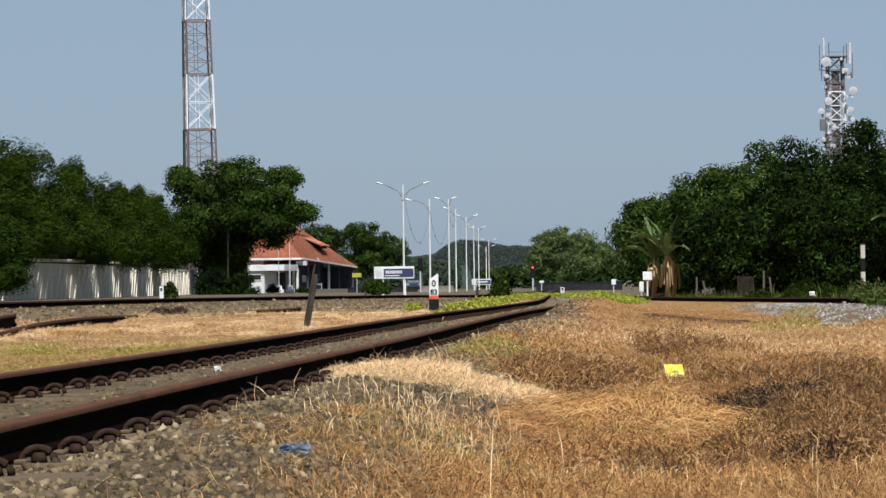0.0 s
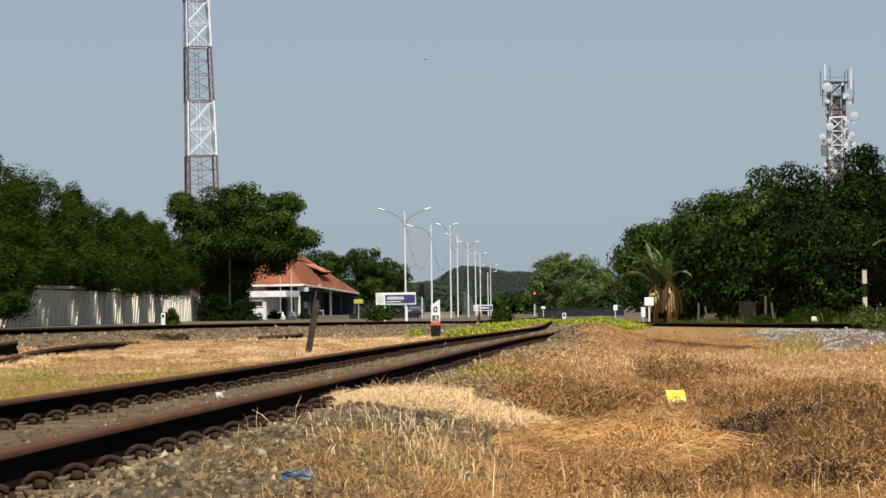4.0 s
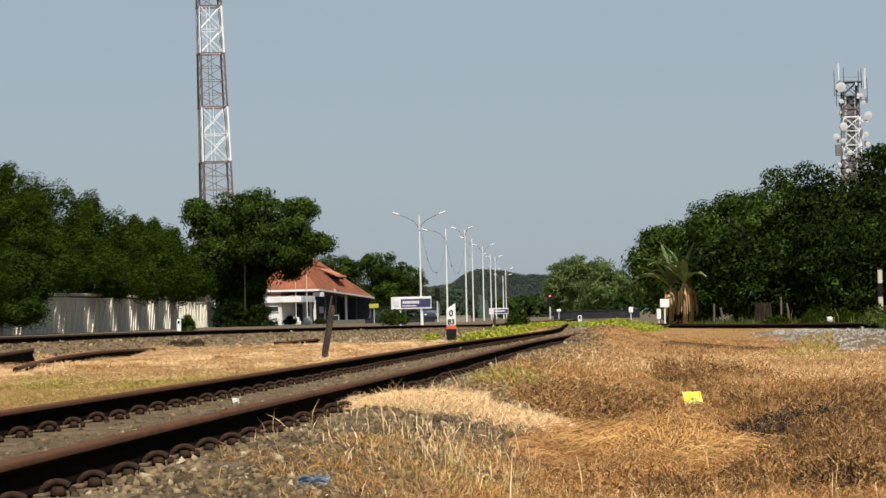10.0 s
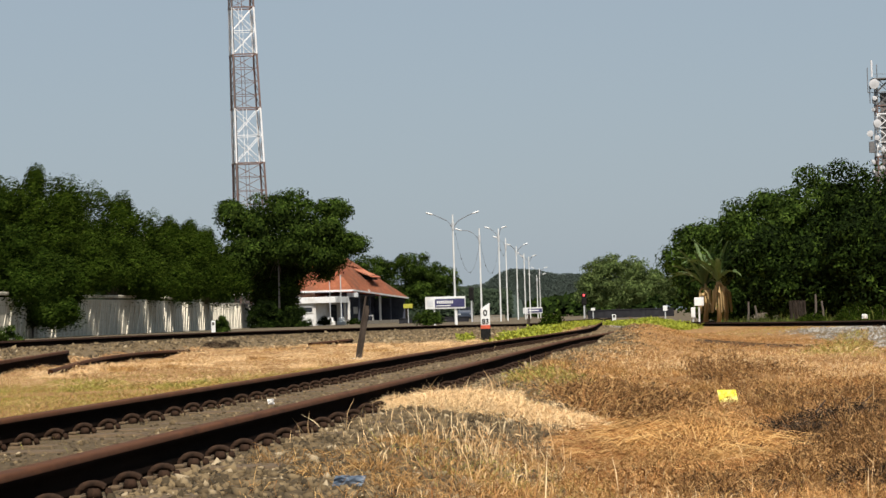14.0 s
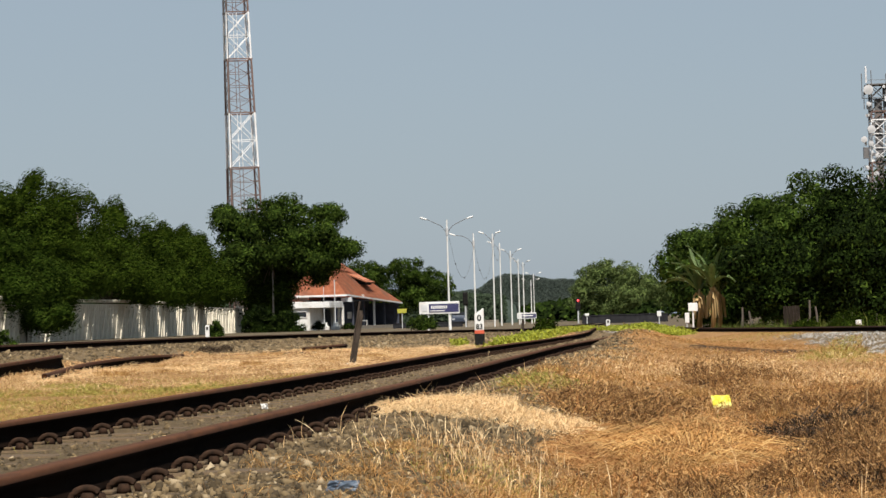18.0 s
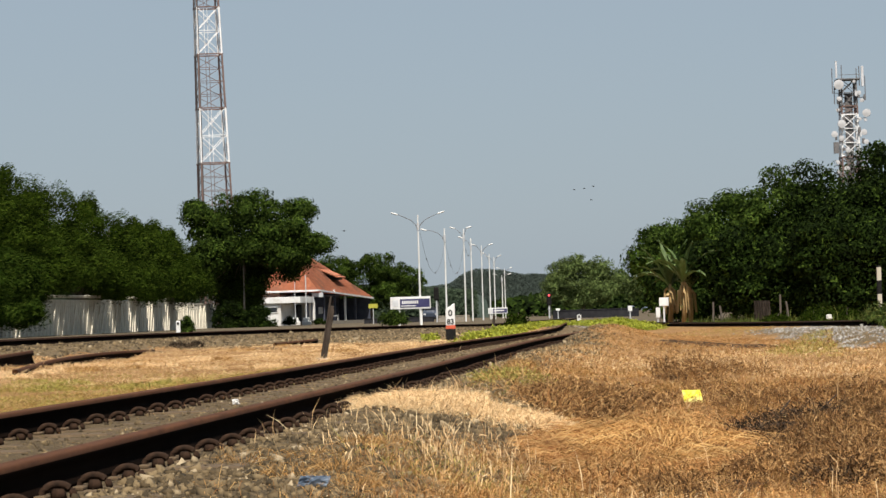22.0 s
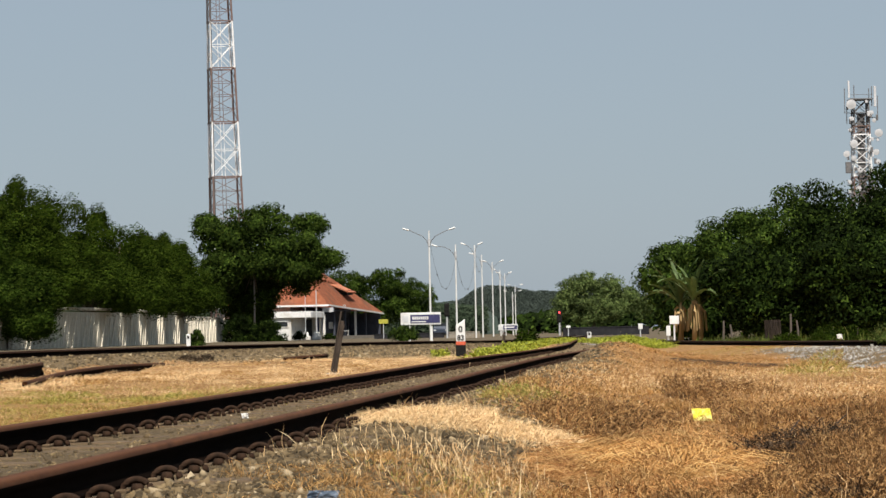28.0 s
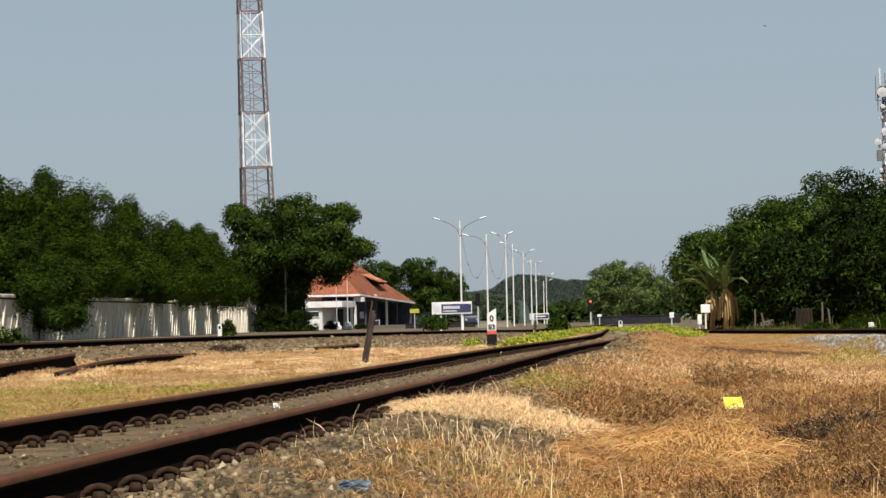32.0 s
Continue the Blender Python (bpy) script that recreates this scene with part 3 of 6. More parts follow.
grow = np.maximum(grow, np.clip(pal * 2.2, 0, 1)) * np.clip(0.5 + (tus - 0.34) * 4.0, 0.2, 1) * (1 - 0.88 * (tan > 0.5)) * (1 - 0.93 * np.clip(1.6 * band(xs, ys, -0.75, 13.8, 0.25, 13.2, 0.30), 0, 1)) * (1 - 0.85 * np.maximum(spot(xs, ys, 1.95, 15.5, 0.32, 0.5), spot(xs, ys, 2.45, 16.7, 0.42, 0.5)))
grow = grow * np.where((ys < 13.5) & (d > 0), np.clip((d - 1.05) / 0.5, 0.12, 1), 1)
grow = np.where(left, np.clip(1.15 - g, 0, 1) * np.clip(0.6 + (tus - 0.4) * 4, 0.3, 1), grow) + 0.9 * (green > 0.35)
free &= rng.random(len(xs)) < grow
xs, ys, d, tuft, tus, tan, pal, green, left = [q[free] for q in (xs, ys, d, tuft, tus, tan, pal, green, left)]
big, small = fbm(xs, ys, 0.45, 41), fbm(xs, ys, 1.5, 43)
pale = pal * 14 + spot(xs, ys, 3.6, 29.5, 1.6, 3) * 1.6 + spot(xs, ys, 4.6, 36, 2.6, 4) * 1.2 + left * (ys > 29) * (1.0 + 2.5 * (big > 0.48)) + 0.06
rust = spot(xs, ys, 1.25, 13.4, 0.42, 1.3) * 8 + 0.9 * ~left * (small > 0.45) + 0.2 * small + 0.25 * ~left + spot(xs, ys, 6.2, 51, 1.6, 6) * 3 + left * (ys > 29) * 0.25
brown = tan * 2.6 * ~left + left * (spot(xs, ys, -4.5, 59.5, 0.5, 1.2) * 4 + 0.12 + 2.0 * (fbm(xs, ys, 1.1, 83) > 0.62)) + (big > 0.55) * 0.4 * ~left + 0.05
lime = left * np.clip((34 - ys) / 4, 0, 1) * (4.5 * (small > 0.42) + 0.6) + spot(xs, ys, 0.75, 19.5, 0.35, 3) * 1.6 + green * 9 + spot(xs, ys, 8.3, 70, 1.0, 5) * 4 + spot(xs, ys, 0.2, 10.6, 0.35, 0.9) * 1.5 + 0.03
gold = 0.7 + 0.8 * (tuft - 0.5) + 0.1 * left
wts = np.stack([gold, rust, pale, brown, lime], 1).clip(0.001)
cum = np.cumsum(wts / wts.sum(1, keepdims=True), 1)
kind = (rng.random(len(xs))[:, None] > cum).sum(1)
for k, (nm, mat, lab, hh) in enumerate((("golden_grass", BLADE_GOLD, "golden dry grass over the yard", 0.062), ("rust_grass", BLADE_RUST, "matted orange-brown dry grass", 0.075), ("pale_straw", BLADE_PALE, "pale fine straw beside the rails", 0.075), ("brown_weeds", BLADE_BROWN, "tangled dead brown weeds", 0.075), ("yellowing_grass", BLADE_GREEN, "short yellow-green grass", 0.055))):
    s = np.flatnonzero(kind == k)
    hgt = hh * rng.gamma(5, 0.2, len(s)) * np.where(left[s], 0.62, np.clip(1.1 - ys[s] * 0.010, 0.5, 1)) * (0.45 + 1.1 * tus[s]) * (1 + 1.3 * (green[s] > 0.35))
    stand(nm, s, hgt, (0.0011 + 0.00013 * ys) * np.where(left, 0.7, 1.0), mat, lab, 0.35 if k in (2, 3) else 0.2)
# the ground about and behind the camera
xs, ys = rng.uniform(-6, 5, 30000), rng.uniform(-9, 7.4, 30000)
s = (rng.random(30000) < gravel(xs, ys) * 0.6) & (np.abs(np.abs(xs - NEAR(ys, 1)) - HALF) > 0.13)
stones("ballast_stones", xs[s], ys[s], np.minimum(rng.gamma(2.0, 0.006, s.sum()), 0.03) + 0.008, MAT_STONE, "grey-brown crushed ballast stones along the near track")
xs, ys = rng.uniform(-6, 5, 90000), rng.uniform(-9, 7.4, 90000)
s = (rng.random(90000) < 1 - gravel(xs, ys)) & (np.abs(xs - NEAR(ys, 1)) > 0.85) & (np.hypot(xs, ys) > 0.6)
for k, (nm, mat, lab) in enumerate((("golden_grass", BLADE_GOLD, "golden dry grass over the yard"), ("rust_grass", BLADE_RUST, "matted orange-brown dry grass"))):
    stand(nm, np.flatnonzero(s)[k::2], rng.gamma(5, 0.014, len(np.flatnonzero(s)[k::2])), np.full(90000, 0.003), mat, lab, 0.2)
# stiff pale straws pricking out of the gravel, and a few single taller stalks
xs, ys = rng.normal(0.28, 0.20, 420), rng.normal(11.6, 0.75, 420)
stand("dry_stalks", np.arange(420), rng.gamma(8, 0.0125, 420), np.full(420, 0.0036), BLADE_PALE, "stiff pale straws standing in the gravel", 0.95)
xs, ys = cover(420, 8, 40, -0.2, 0.24, 0.5)
s = (xs - NEAR(ys, 1) > 0.95) & (rng.random(len(xs)) < 0.9 - 0.6 * gravel(xs, ys))
blades("dry_stalks", xs[s], ys[s], rng.gamma(7, 0.022, s.sum()), 0.0026 + 0.00008 * ys[s], BLADE_PALE, "thin pale dry grass stalks", (0.3, 0.25), 0.0, 2.0)


# heaps of combed-over straw, and dead brown tufts
def leaf_mesh(name, centres, facing, length, width, mat, droop=0.3, jitter=0.25, along=None):
    """Diamond leaves at the centres; each one's flat side faces the given way, give or take."""
    k = len(centres)
    n = facing / (np.linalg.norm(facing, axis=1)[:, None] + 1e-6) + rng.normal(0, jitter, (k, 3))
    n /= np.linalg.norm(n, axis=1)[:, None]
    d = rng.normal(size=(k, 3)) * (1.0 if along is None else 0.45)
    d[:, 2] -= droop
    if along is not None:
        d = d + np.asarray(along)
    d -= n * (d * n).sum(1)[:, None] * 0.8
    d /= np.linalg.norm(d, axis=1)[:, None]
    s = np.cross(n, d)
    s /= np.linalg.norm(s, axis=1)[:, None] + 1e-6
    ln = length * rng.uniform(0.6, 1.35, (k, 1))
    wd = width * rng.uniform(0.6, 1.35, (k, 1)) * 0.5
    fold = n * wd * 0.4
    v = np.stack([centres, centres + d * ln * 0.45 + s * wd + fold, centres + d * ln, centres + d * ln * 0.45 - s * wd + fold], 1)
    t = np.array([(0, 1, 2), (0, 2, 3)])[None] + (np.arange(k) * 4)[:, None, None]
    return tri_mesh(name, v.reshape(-1, 3), t.reshape(-1, 3), mat)


def ribbons(pts, width, mat, name):
    """Straws as tapered ribbons through rows of points (straws, points, 3)."""
    k, m, _ = pts.shape
    run = np.gradient(pts, axis=1)
    side = np.cross(run, rng.normal(size=(k, 1, 3)) * 0.5 + np.array([0, -0.6, 0.5]))
    side /= np.linalg.norm(side, axis=2)[:, :, None] + 1e-9
    w = np.broadcast_to(width, k)[:, None, None] * 0.5 * np.array([0.8, 1.0, 1.0, 0.9, 0.35])[np.linspace(0, 4, m).astype(int)][None, :, None]
    v = np.stack([pts - side * w, pts + side * w], 2).reshape(-1, 3)
    a = (np.arange(k)[:, None] * m + np.arange(m - 1)[None, :]).ravel() * 2
    t = np.concatenate([np.stack([a, a + 1, a + 3], 1), np.stack([a, a + 3, a + 2], 1)])
    return tri_mesh(name, v, t, mat)


def sheaf(name, x, y, rx, ry, h, count, length, wide, mat, label, wind=0.5, lift=0.035):
    """Long limp straws combed outward and down over a mound."""
    q, a = np.sqrt(rng.random(count)) * 0.95, rng.uniform(0, 2 * math.pi, count)
    b = np.stack([np.cos(a) * q * rx, np.sin(a) * q * ry], 1)
    th = np.arctan2(b[:, 1] / ry, b[:, 0] / rx) + wind + rng.normal(0, 0.55, count)
    ln, bend = length * rng.uniform(0.35, 1.25, count), rng.normal(0, 0.9, count)
    u = np.linspace(0, 1, 5)
    step = np.cumsum(np.concatenate([np.zeros((count, 1, 2)), np.stack([np.cos(th[:, None] + bend[:, None] * u[1:]), np.sin(th[:, None] + bend[:, None] * u[1:])], 2) * (ln / 4)[:, None, None]], 1), 1)
    p = b[:, None, :] + step
    dome = h * np.clip(1 - (p[..., 0] / rx) ** 2 - (p[..., 1] / ry) ** 2, 0, 1) ** 0.7
    z = ground_z(p[..., 0] + x, p[..., 1] + y) + dome * rng.uniform(0.55, 1.0, (count, 1)) + lift * rng.uniform(0.1, 1.4, (count, 1)) * np.sin(u * math.pi * 0.9)[None, :] + rng.normal(0, 0.004, (count, 1))
    ob = new(name, ribbons(np.concatenate([p + np.array([x, y]), z[..., None]], 2), wide, mat, name))
    return tagged(ob, label, "straw", kind="stuff")


def bramble(x, y, rx, ry, h, stems, flecks, mat_stem, mat_fleck, label, fleck=0.016, wide=0.0034):
    """Dead weeds: a thicket of crooked stems hung with curled leaf scraps, hollow and dark below."""
    q, a = np.sqrt(rng.random(stems)), rng.uniform(0, 2 * math.pi, stems)
    b = np.stack([np.cos(a) * q * rx, np.sin(a) * q * ry], 1)
    ln = h * rng.uniform(0.5, 1.6, stems) * (1.15 - 0.6 * q)
    d = rng.normal(0, 0.6, (stems, 5, 2)).cumsum(1) * 0.25 + rng.normal(0, 0.45, (stems, 1, 2))
    u = np.linspace(0, 1, 5)
    p = b[:, None, :] + d * (ln[:, None, None] * u[None, :, None])
    z = ground_z(x + b[:, 0], y + b[:, 1])[:, None] - 0.01 + ln[:, None] * (u[None, :] - rng.uniform(0, 0.55, (stems, 1)) * u[None, :] ** 2)
    pts = np.concatenate([p + np.array([x, y]), z[..., None]], 2)
    tagged(new("dead_weeds", ribbons(pts, wide, mat_stem, "dead_weeds")), label, "weeds", kind="stuff")
    i, k = rng.integers(0, stems, flecks), rng.integers(2, 5, flecks)
    c = pts[i, k] + rng.normal(0, 0.012, (flecks, 3))
    tagged(new("dead_leaves", leaf_mesh("dead_leaves", c, rng.normal(size=(flecks, 3)) + np.array([0, -0.3, 0.6]), fleck * 1.6, fleck * 0.30, mat_fleck, 0.5, 0.7)), label, "weeds", kind="stuff")


def heap(name, x, y, r, h, count, length, mat, label, wide=0.0035, wild=0.35, deep=1.5):
    a = rng.uniform(0, 2 * math.pi, count)
    q = np.sqrt(rng.random(count)) * 0.9
    lean = np.stack([np.cos(a), np.sin(a), np.zeros(count)], 1)
    base = lean * (q * r)[:, None]
    base[:, 1] *= deep
    base[:, 2] = h * (1 - q ** 2)
    d1 = lean * 0.8 + np.array([0, 0, 0.55]) + rng.normal(0, wild, (count, 3))
    d2 = lean * 0.9 - np.array([0, 0, 0.55]) + rng.normal(0, wild, (count, 3))
    d1 /= np.linalg.norm(d1, axis=1)[:, None]
    d2 /= np.linalg.norm(d2, axis=1)[:, None]
    ln = length * rng.uniform(0.4, 1.3, (count, 1))
    p1 = base + d1 * ln * 0.5
    p2 = p1 + d2 * ln * 0.5
    side = np.cross(d1, rng.normal(size=(count, 3)))
    side *= wide * 0.5 / (np.linalg.norm(side, axis=1)[:, None] + 1e-6)
    v = np.stack([base, p1 - side, p1 + side, p2], 1)
    t = np.array([(0, 2, 1), (1, 2, 3)])[None] + (np.arange(count) * 4)[:, None, None]
    ob = new(name, tri_mesh(name, v.reshape(-1, 3), t.reshape(-1, 3), mat))
    ob.location = (x, y, float(ground_z(np.array([x]), np.array([y]))[0]) - 0.01)
    return tagged(ob, label, "straw", kind="stuff")



for k in range(64):
    x, y, r = float(rng.uniform(0.5, 3.4)), float(rng.uniform(10.2, 27)), float(rng.uniform(0.07, 0.17))
    t = float(tangle(np.array([x]), np.array([y]))[0])
    if x > y * 0.19 or (t < 0.5 and k % 3):
        continue
    heap("dead_weed_tuft", x, y, r, r * 0.35, int(rng.integers(300, 700)), 0.085 + r * 0.25, BLADE_BROWN if t > 0.45 else BLADE_GOLD, "tangled tuft of dead brown weeds" if t > 0.45 else "loose tuft of golden dry grass", 0.0028 + y * 0.00008, 0.8)
for x, y, r, h, c in ((1.50, 11.4, 0.16, 0.05, 1300), (1.85, 11.4, 0.18, 0.06, 1500), (2.10, 11.6, 0.16, 0.05, 1300), (1.68, 10.8, 0.14, 0.04, 900), (1.78, 12.3, 0.22, 0.06, 2200), (2.05, 12.2, 0.22, 0.06, 2200), (2.25, 12.8, 0.24, 0.07, 2200), (1.65, 12.9, 0.2, 0.05, 1600), (1.80, 13.3, 0.24, 0.06, 2200), (2.15, 13.9, 0.28, 0.07, 2600), (2.5, 14.4, 0.30, 0.08, 2600), (2.0, 12.7, 0.24, 0.06, 2000), (2.75, 15.3, 0.3, 0.07, 2000), (2.3, 17.9, 0.36, 0.09, 2400), (3.0, 18.2, 0.36, 0.09, 2200), (0.95, 18.0, 0.30, 0.07, 1900), (1.30, 19.6, 0.34, 0.07, 1900), (1.65, 21.0, 0.34, 0.07, 1600), (2.48, 25.6, 0.20, 0.13, 700), (2.95, 25.9, 0.15, 0.12, 450), (0.85, 11.7, 0.22, 0.05, 1700), (1.05, 10.8, 0.22, 0.05, 1700)):
    heap("dead_weed_tuft", x, y, r, h, c * 6 // 10, 0.115, BLADE_BROWN, "tangled tuft of dead brown weeds", 0.0034 if y < 16 else 0.0048, 0.8)
for k in range(13):
    y = float(rng.uniform(8.6, 12.5))
    x = float(NEAR(y, 1)) + float(rng.uniform(0.95, 2.0))
    heap("dry_grass_tuft", x, y, float(rng.uniform(0.05, 0.12)), 0.02, int(rng.integers(90, 240)), float(rng.uniform(0.06, 0.13)), BLADE_GOLD, "small golden tuft of dry grass on gravel", 0.0026, 0.5)
for k in range(64):
    t = float(rng.random())
    heap("pale_straw_tuft", -0.5 + 1.3 * t + float(rng.normal(0, 0.06)), 16.9 - 2.9 * t + float(rng.normal(0, 0.25)), float(rng.uniform(0.10, 0.17)), 0.02, 420, float(rng.uniform(0.07, 0.11)), BLADE_PALE, "fluffy pale straw tuft beside the rail", 0.0022, 0.4)
for k in range(30):
    t = float(rng.random())
    heap("pale_straw_tuft", -0.52 + 0.75 * t + float(rng.normal(0, 0.05)), 16.3 - 1.6 * t + float(rng.normal(0, 0.2)), float(rng.uniform(0.09, 0.15)), 0.02, 380, float(rng.uniform(0.06, 0.10)), BLADE_PALE, "fluffy pale straw tuft beside the rail", 0.0022, 0.4)
# near-black tufts added as the painted shade of the hollow
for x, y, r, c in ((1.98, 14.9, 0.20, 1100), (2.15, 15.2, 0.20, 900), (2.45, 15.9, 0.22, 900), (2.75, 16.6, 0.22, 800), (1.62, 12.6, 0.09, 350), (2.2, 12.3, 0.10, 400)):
    heap("hollow_shade_tuft", x, y, r, 0.05, c, 0.10, BLADE_DARK, "near-black weeds put in as shade of a hollow", 0.004, 0.7)
# the great combed heap, with lesser ones round it
COMBED = "long golden-orange straw combed over a mound"
sheaf("straw_heap", 1.18, 13.0, 0.38, 1.10, 0.02, 6500, 0.24, 0.0033, BLADE_RUST, COMBED, 0.5, 0.065)
sheaf("straw_heap", 1.14, 12.8, 0.34, 0.95, 0.02, 3000, 0.26, 0.0033, BLADE_GOLD, COMBED, 0.8, 0.08)
sheaf("straw_heap", 0.88, 12.9, 0.28, 0.60, 0.03, 3800, 0.18, 0.0027, BLADE_RUST, COMBED, -0.4, 0.055)
sheaf("straw_heap", 1.22, 12.2, 0.32, 0.55, 0.02, 3800, 0.18, 0.0027, BLADE_RUST, COMBED, 0.4, 0.055)
# BLADE_DARK stems and scraps put the shade of gaps and hollows into colour
for x, y, rx, ry, h, stems, flecks, m, f, lab in (
        (1.42, 11.3, 0.16, 0.50, 0.085, 420, 2600, BLADE_BROWN, BLADE_BROWN, "thicket of dead dark-brown weeds"),
        (1.66, 11.6, 0.20, 0.50, 0.085, 620, 3600, BLADE_BROWN, BLADE_BROWN, "thicket of dead dark-brown weeds"),
        (1.92, 12.0, 0.22, 0.50, 0.085, 620, 3600, BLADE_DARK, BLADE_BROWN, "thicket of dead dark-brown weeds"),
        (2.15, 12.7, 0.24, 0.60, 0.085, 560, 3000, BLADE_BROWN, BLADE_BROWN, "thicket of dead dark-brown weeds"),
        (1.85, 11.2, 0.20, 0.50, 0.085, 420, 2600, BLADE_BROWN, BLADE_BROWN, "thicket of dead dark-brown weeds"),
        (1.62, 10.5, 0.18, 0.45, 0.085, 460, 2600, BLADE_DARK, BLADE_BROWN, "thicket of dead dark-brown weeds"),
        (1.95, 10.3, 0.20, 0.45, 0.085, 460, 2600, BLADE_BROWN, BLADE_BROWN, "thicket of dead dark-brown weeds"),
        (2.15, 11.4, 0.20, 0.60, 0.085, 520, 3000, BLADE_BROWN, BLADE_BROWN, "thicket of dead dark-brown weeds"),
        (2.55, 15.2, 0.26, 0.80, 0.085, 480, 2400, BLADE_DARK, BLADE_BROWN, "thicket of dead dark-brown weeds"),
        (1.64, 13.3, 0.20, 0.50, 0.105, 620, 1500, BLADE_DARK, BLADE_DARK, "near-black weed thicket put in as shade of a hollow"),
        (2.00, 14.6, 0.28, 0.60, 0.105, 620, 1500, BLADE_DARK, BLADE_DARK, "near-black weed thicket put in as shade of a hollow"),
        (2.45, 16.0, 0.32, 0.70, 0.105, 620, 1500, BLADE_DARK, BLADE_DARK, "near-black weed thicket put in as shade of a hollow"),
        (0.92, 17.2, 0.24, 1.2, 0.12, 460, 2600, BLADE_RUST, BLADE_BROWN, "reddish-brown dead weeds behind pale straw"),
        (1.28, 18.6, 0.28, 1.4, 0.13, 520, 2800, BLADE_BROWN, BLADE_BROWN, "reddish-brown dead weeds behind pale straw"),
        (1.60, 19.8, 0.30, 1.4, 0.13, 480, 2600, BLADE_BROWN, BLADE_BROWN, "reddish-brown dead weeds behind pale straw"),
        (0.75, 20.6, 0.26, 1.6, 0.08, 420, 2000, BLADE_GOLD, BLADE_GREEN, "greenish-brown dead weeds at the gravel's edge"),
        (2.40, 21.6, 0.40, 1.6, 0.12, 480, 2600, BLADE_BROWN, BLADE_BROWN, "reddish-brown dead weeds round a litter scrap"),
        (2.95, 19.6, 0.36, 1.5, 0.12, 440, 2200, BLADE_BROWN, BLADE_BROWN, "reddish-brown dead weeds on lumpy ground"),
        (3.40, 22.6, 0.40, 1.8, 0.12, 420, 2000, BLADE_RUST, BLADE_BROWN, "reddish-brown dead weeds on lumpy ground"),
        (2.62, 26.2, 0.34, 0.9, 0.20, 300, 1800, BLADE_BROWN, BLADE_BROWN, "tall dead weed clump standing over the grass"),
        (3.35, 27.5, 0.30, 0.9, 0.16, 200, 900, BLADE_BROWN, BLADE_BROWN, "tall dead weed clump standing over the grass"),
        (0.72, 11.0, 0.26, 0.55, 0.08, 420, 3400, BLADE_RUST, BLADE_RUST, "low reddish dead leaf litter before the heap"),
        (1.02, 11.4, 0.22, 0.50, 0.08, 380, 3000, BLADE_BROWN, BLADE_RUST, "low reddish dead leaf litter before the heap")):
    bramble(x, y, rx, ry, h, stems, flecks, m, f, lab, 0.013 + 0.0004 * y, 0.0026 + 0.00009 * y)
# single crooked stems sticking up
xs, ys = rng.uniform(-0.35, 1.05, 560), rng.uniform(9.6, 13.2, 560)
stand("dry_stalks", np.flatnonzero((xs - NEAR(ys, 1)) > 1.0), rng.gamma(7, 0.014, int(((xs - NEAR(ys, 1)) > 1.0).sum())), np.full(560, 0.0032), BLADE_PALE, "stiff golden stubble standing in the gravel", 0.95)
xs, ys = np.zeros(90), rng.uniform(11.5, 19.5, 90)
xs = NEAR(ys, 1) + rng.uniform(0.74, 1.05, 90)
stand("dry_stalks", np.arange(90), rng.gamma(7, 0.022, 90), np.full(90, 0.0034), BLADE_PALE, "thin dry stalks leaning against the rail", 0.97)
# lumpy straw over the field between the tracks
for k in range(60):
    y = float(rng.uniform(24, 60))
    x = float(NEAR(y, 1)) - float(rng.uniform(1.3, 5.0)) - 0.02 * y
    if abs(x - float(REAR(y, 1))) < 2.6:
        continue
    mat, lab = ((BLADE_GREEN, "low tuft of yellow-green grass") if y < 31 else (BLADE_PALE, "low tuft of pale straw") if k % 3 else (BLADE_GOLD, "low tuft of golden straw"))
    heap("straw_tuft", x, y, float(rng.uniform(0.12, 0.32)), 0.03, int(rng.integers(220, 420)), float(rng.uniform(0.07, 0.12)), mat, lab, 0.004 + y * 0.00006, 0.5)
for x, y, r in ((-4.66, 58.8, 0.22), (-4.40, 60.4, 0.16)):
    heap("dead_weed_tuft", x, y, r, 0.12, 500, 0.13, BLADE_DARK, "dark lump of dead weeds in straw", 0.008, 0.7)


# ---- foliage ----
def tufted(radii, tufts, per, size, squash=0.75):
    """Leaf places on many tufts that stand out of an uneven ellipsoid, the ways the leaves face, and a thin core inside."""
    c = rng.normal(size=(tufts, 3))
    c /= np.linalg.norm(c, axis=1)[:, None]
    r = np.where(rng.random(tufts) < 0.75, rng.uniform(0.78, 1.05, tufts), rng.uniform(0.3, 0.78, tufts))
    c = c * r[:, None] * (np.array(radii) - size * 0.5)
    o = rng.normal(size=(tufts, per, 3)) + np.array([0, 0, 0.35])
    o /= np.linalg.norm(o, axis=2)[:, :, None]
    sz = size * rng.uniform(0.55, 1.35, (tufts, 1, 1))
    p = c[:, None, :] + o * sz * np.array([1, 1, squash]) * rng.uniform(0.55, 1.05, (tufts, per, 1))
    core = rng.normal(size=(tufts * per // 4, 3))
    core = core / np.linalg.norm(core, axis=1)[:, None] * rng.uniform(0.2, 0.8, (len(core), 1)) * np.array(radii)
    return np.concatenate([p.reshape(-1, 3), core]), np.concatenate([o.reshape(-1, 3), rng.normal(size=core.shape)])


SWAYS = []


def limb(parent, a, b, r0, r1, mat, name="limb"):
    mid = (Vector(a) + Vector(b)) / 2 + Vector((rng.normal(0, 0.15), rng.normal(0, 0.15), 0.1))
    return part(name, tubes(((a, mid, b), r0, r1), sides=7), mat, parent, smooth=True)


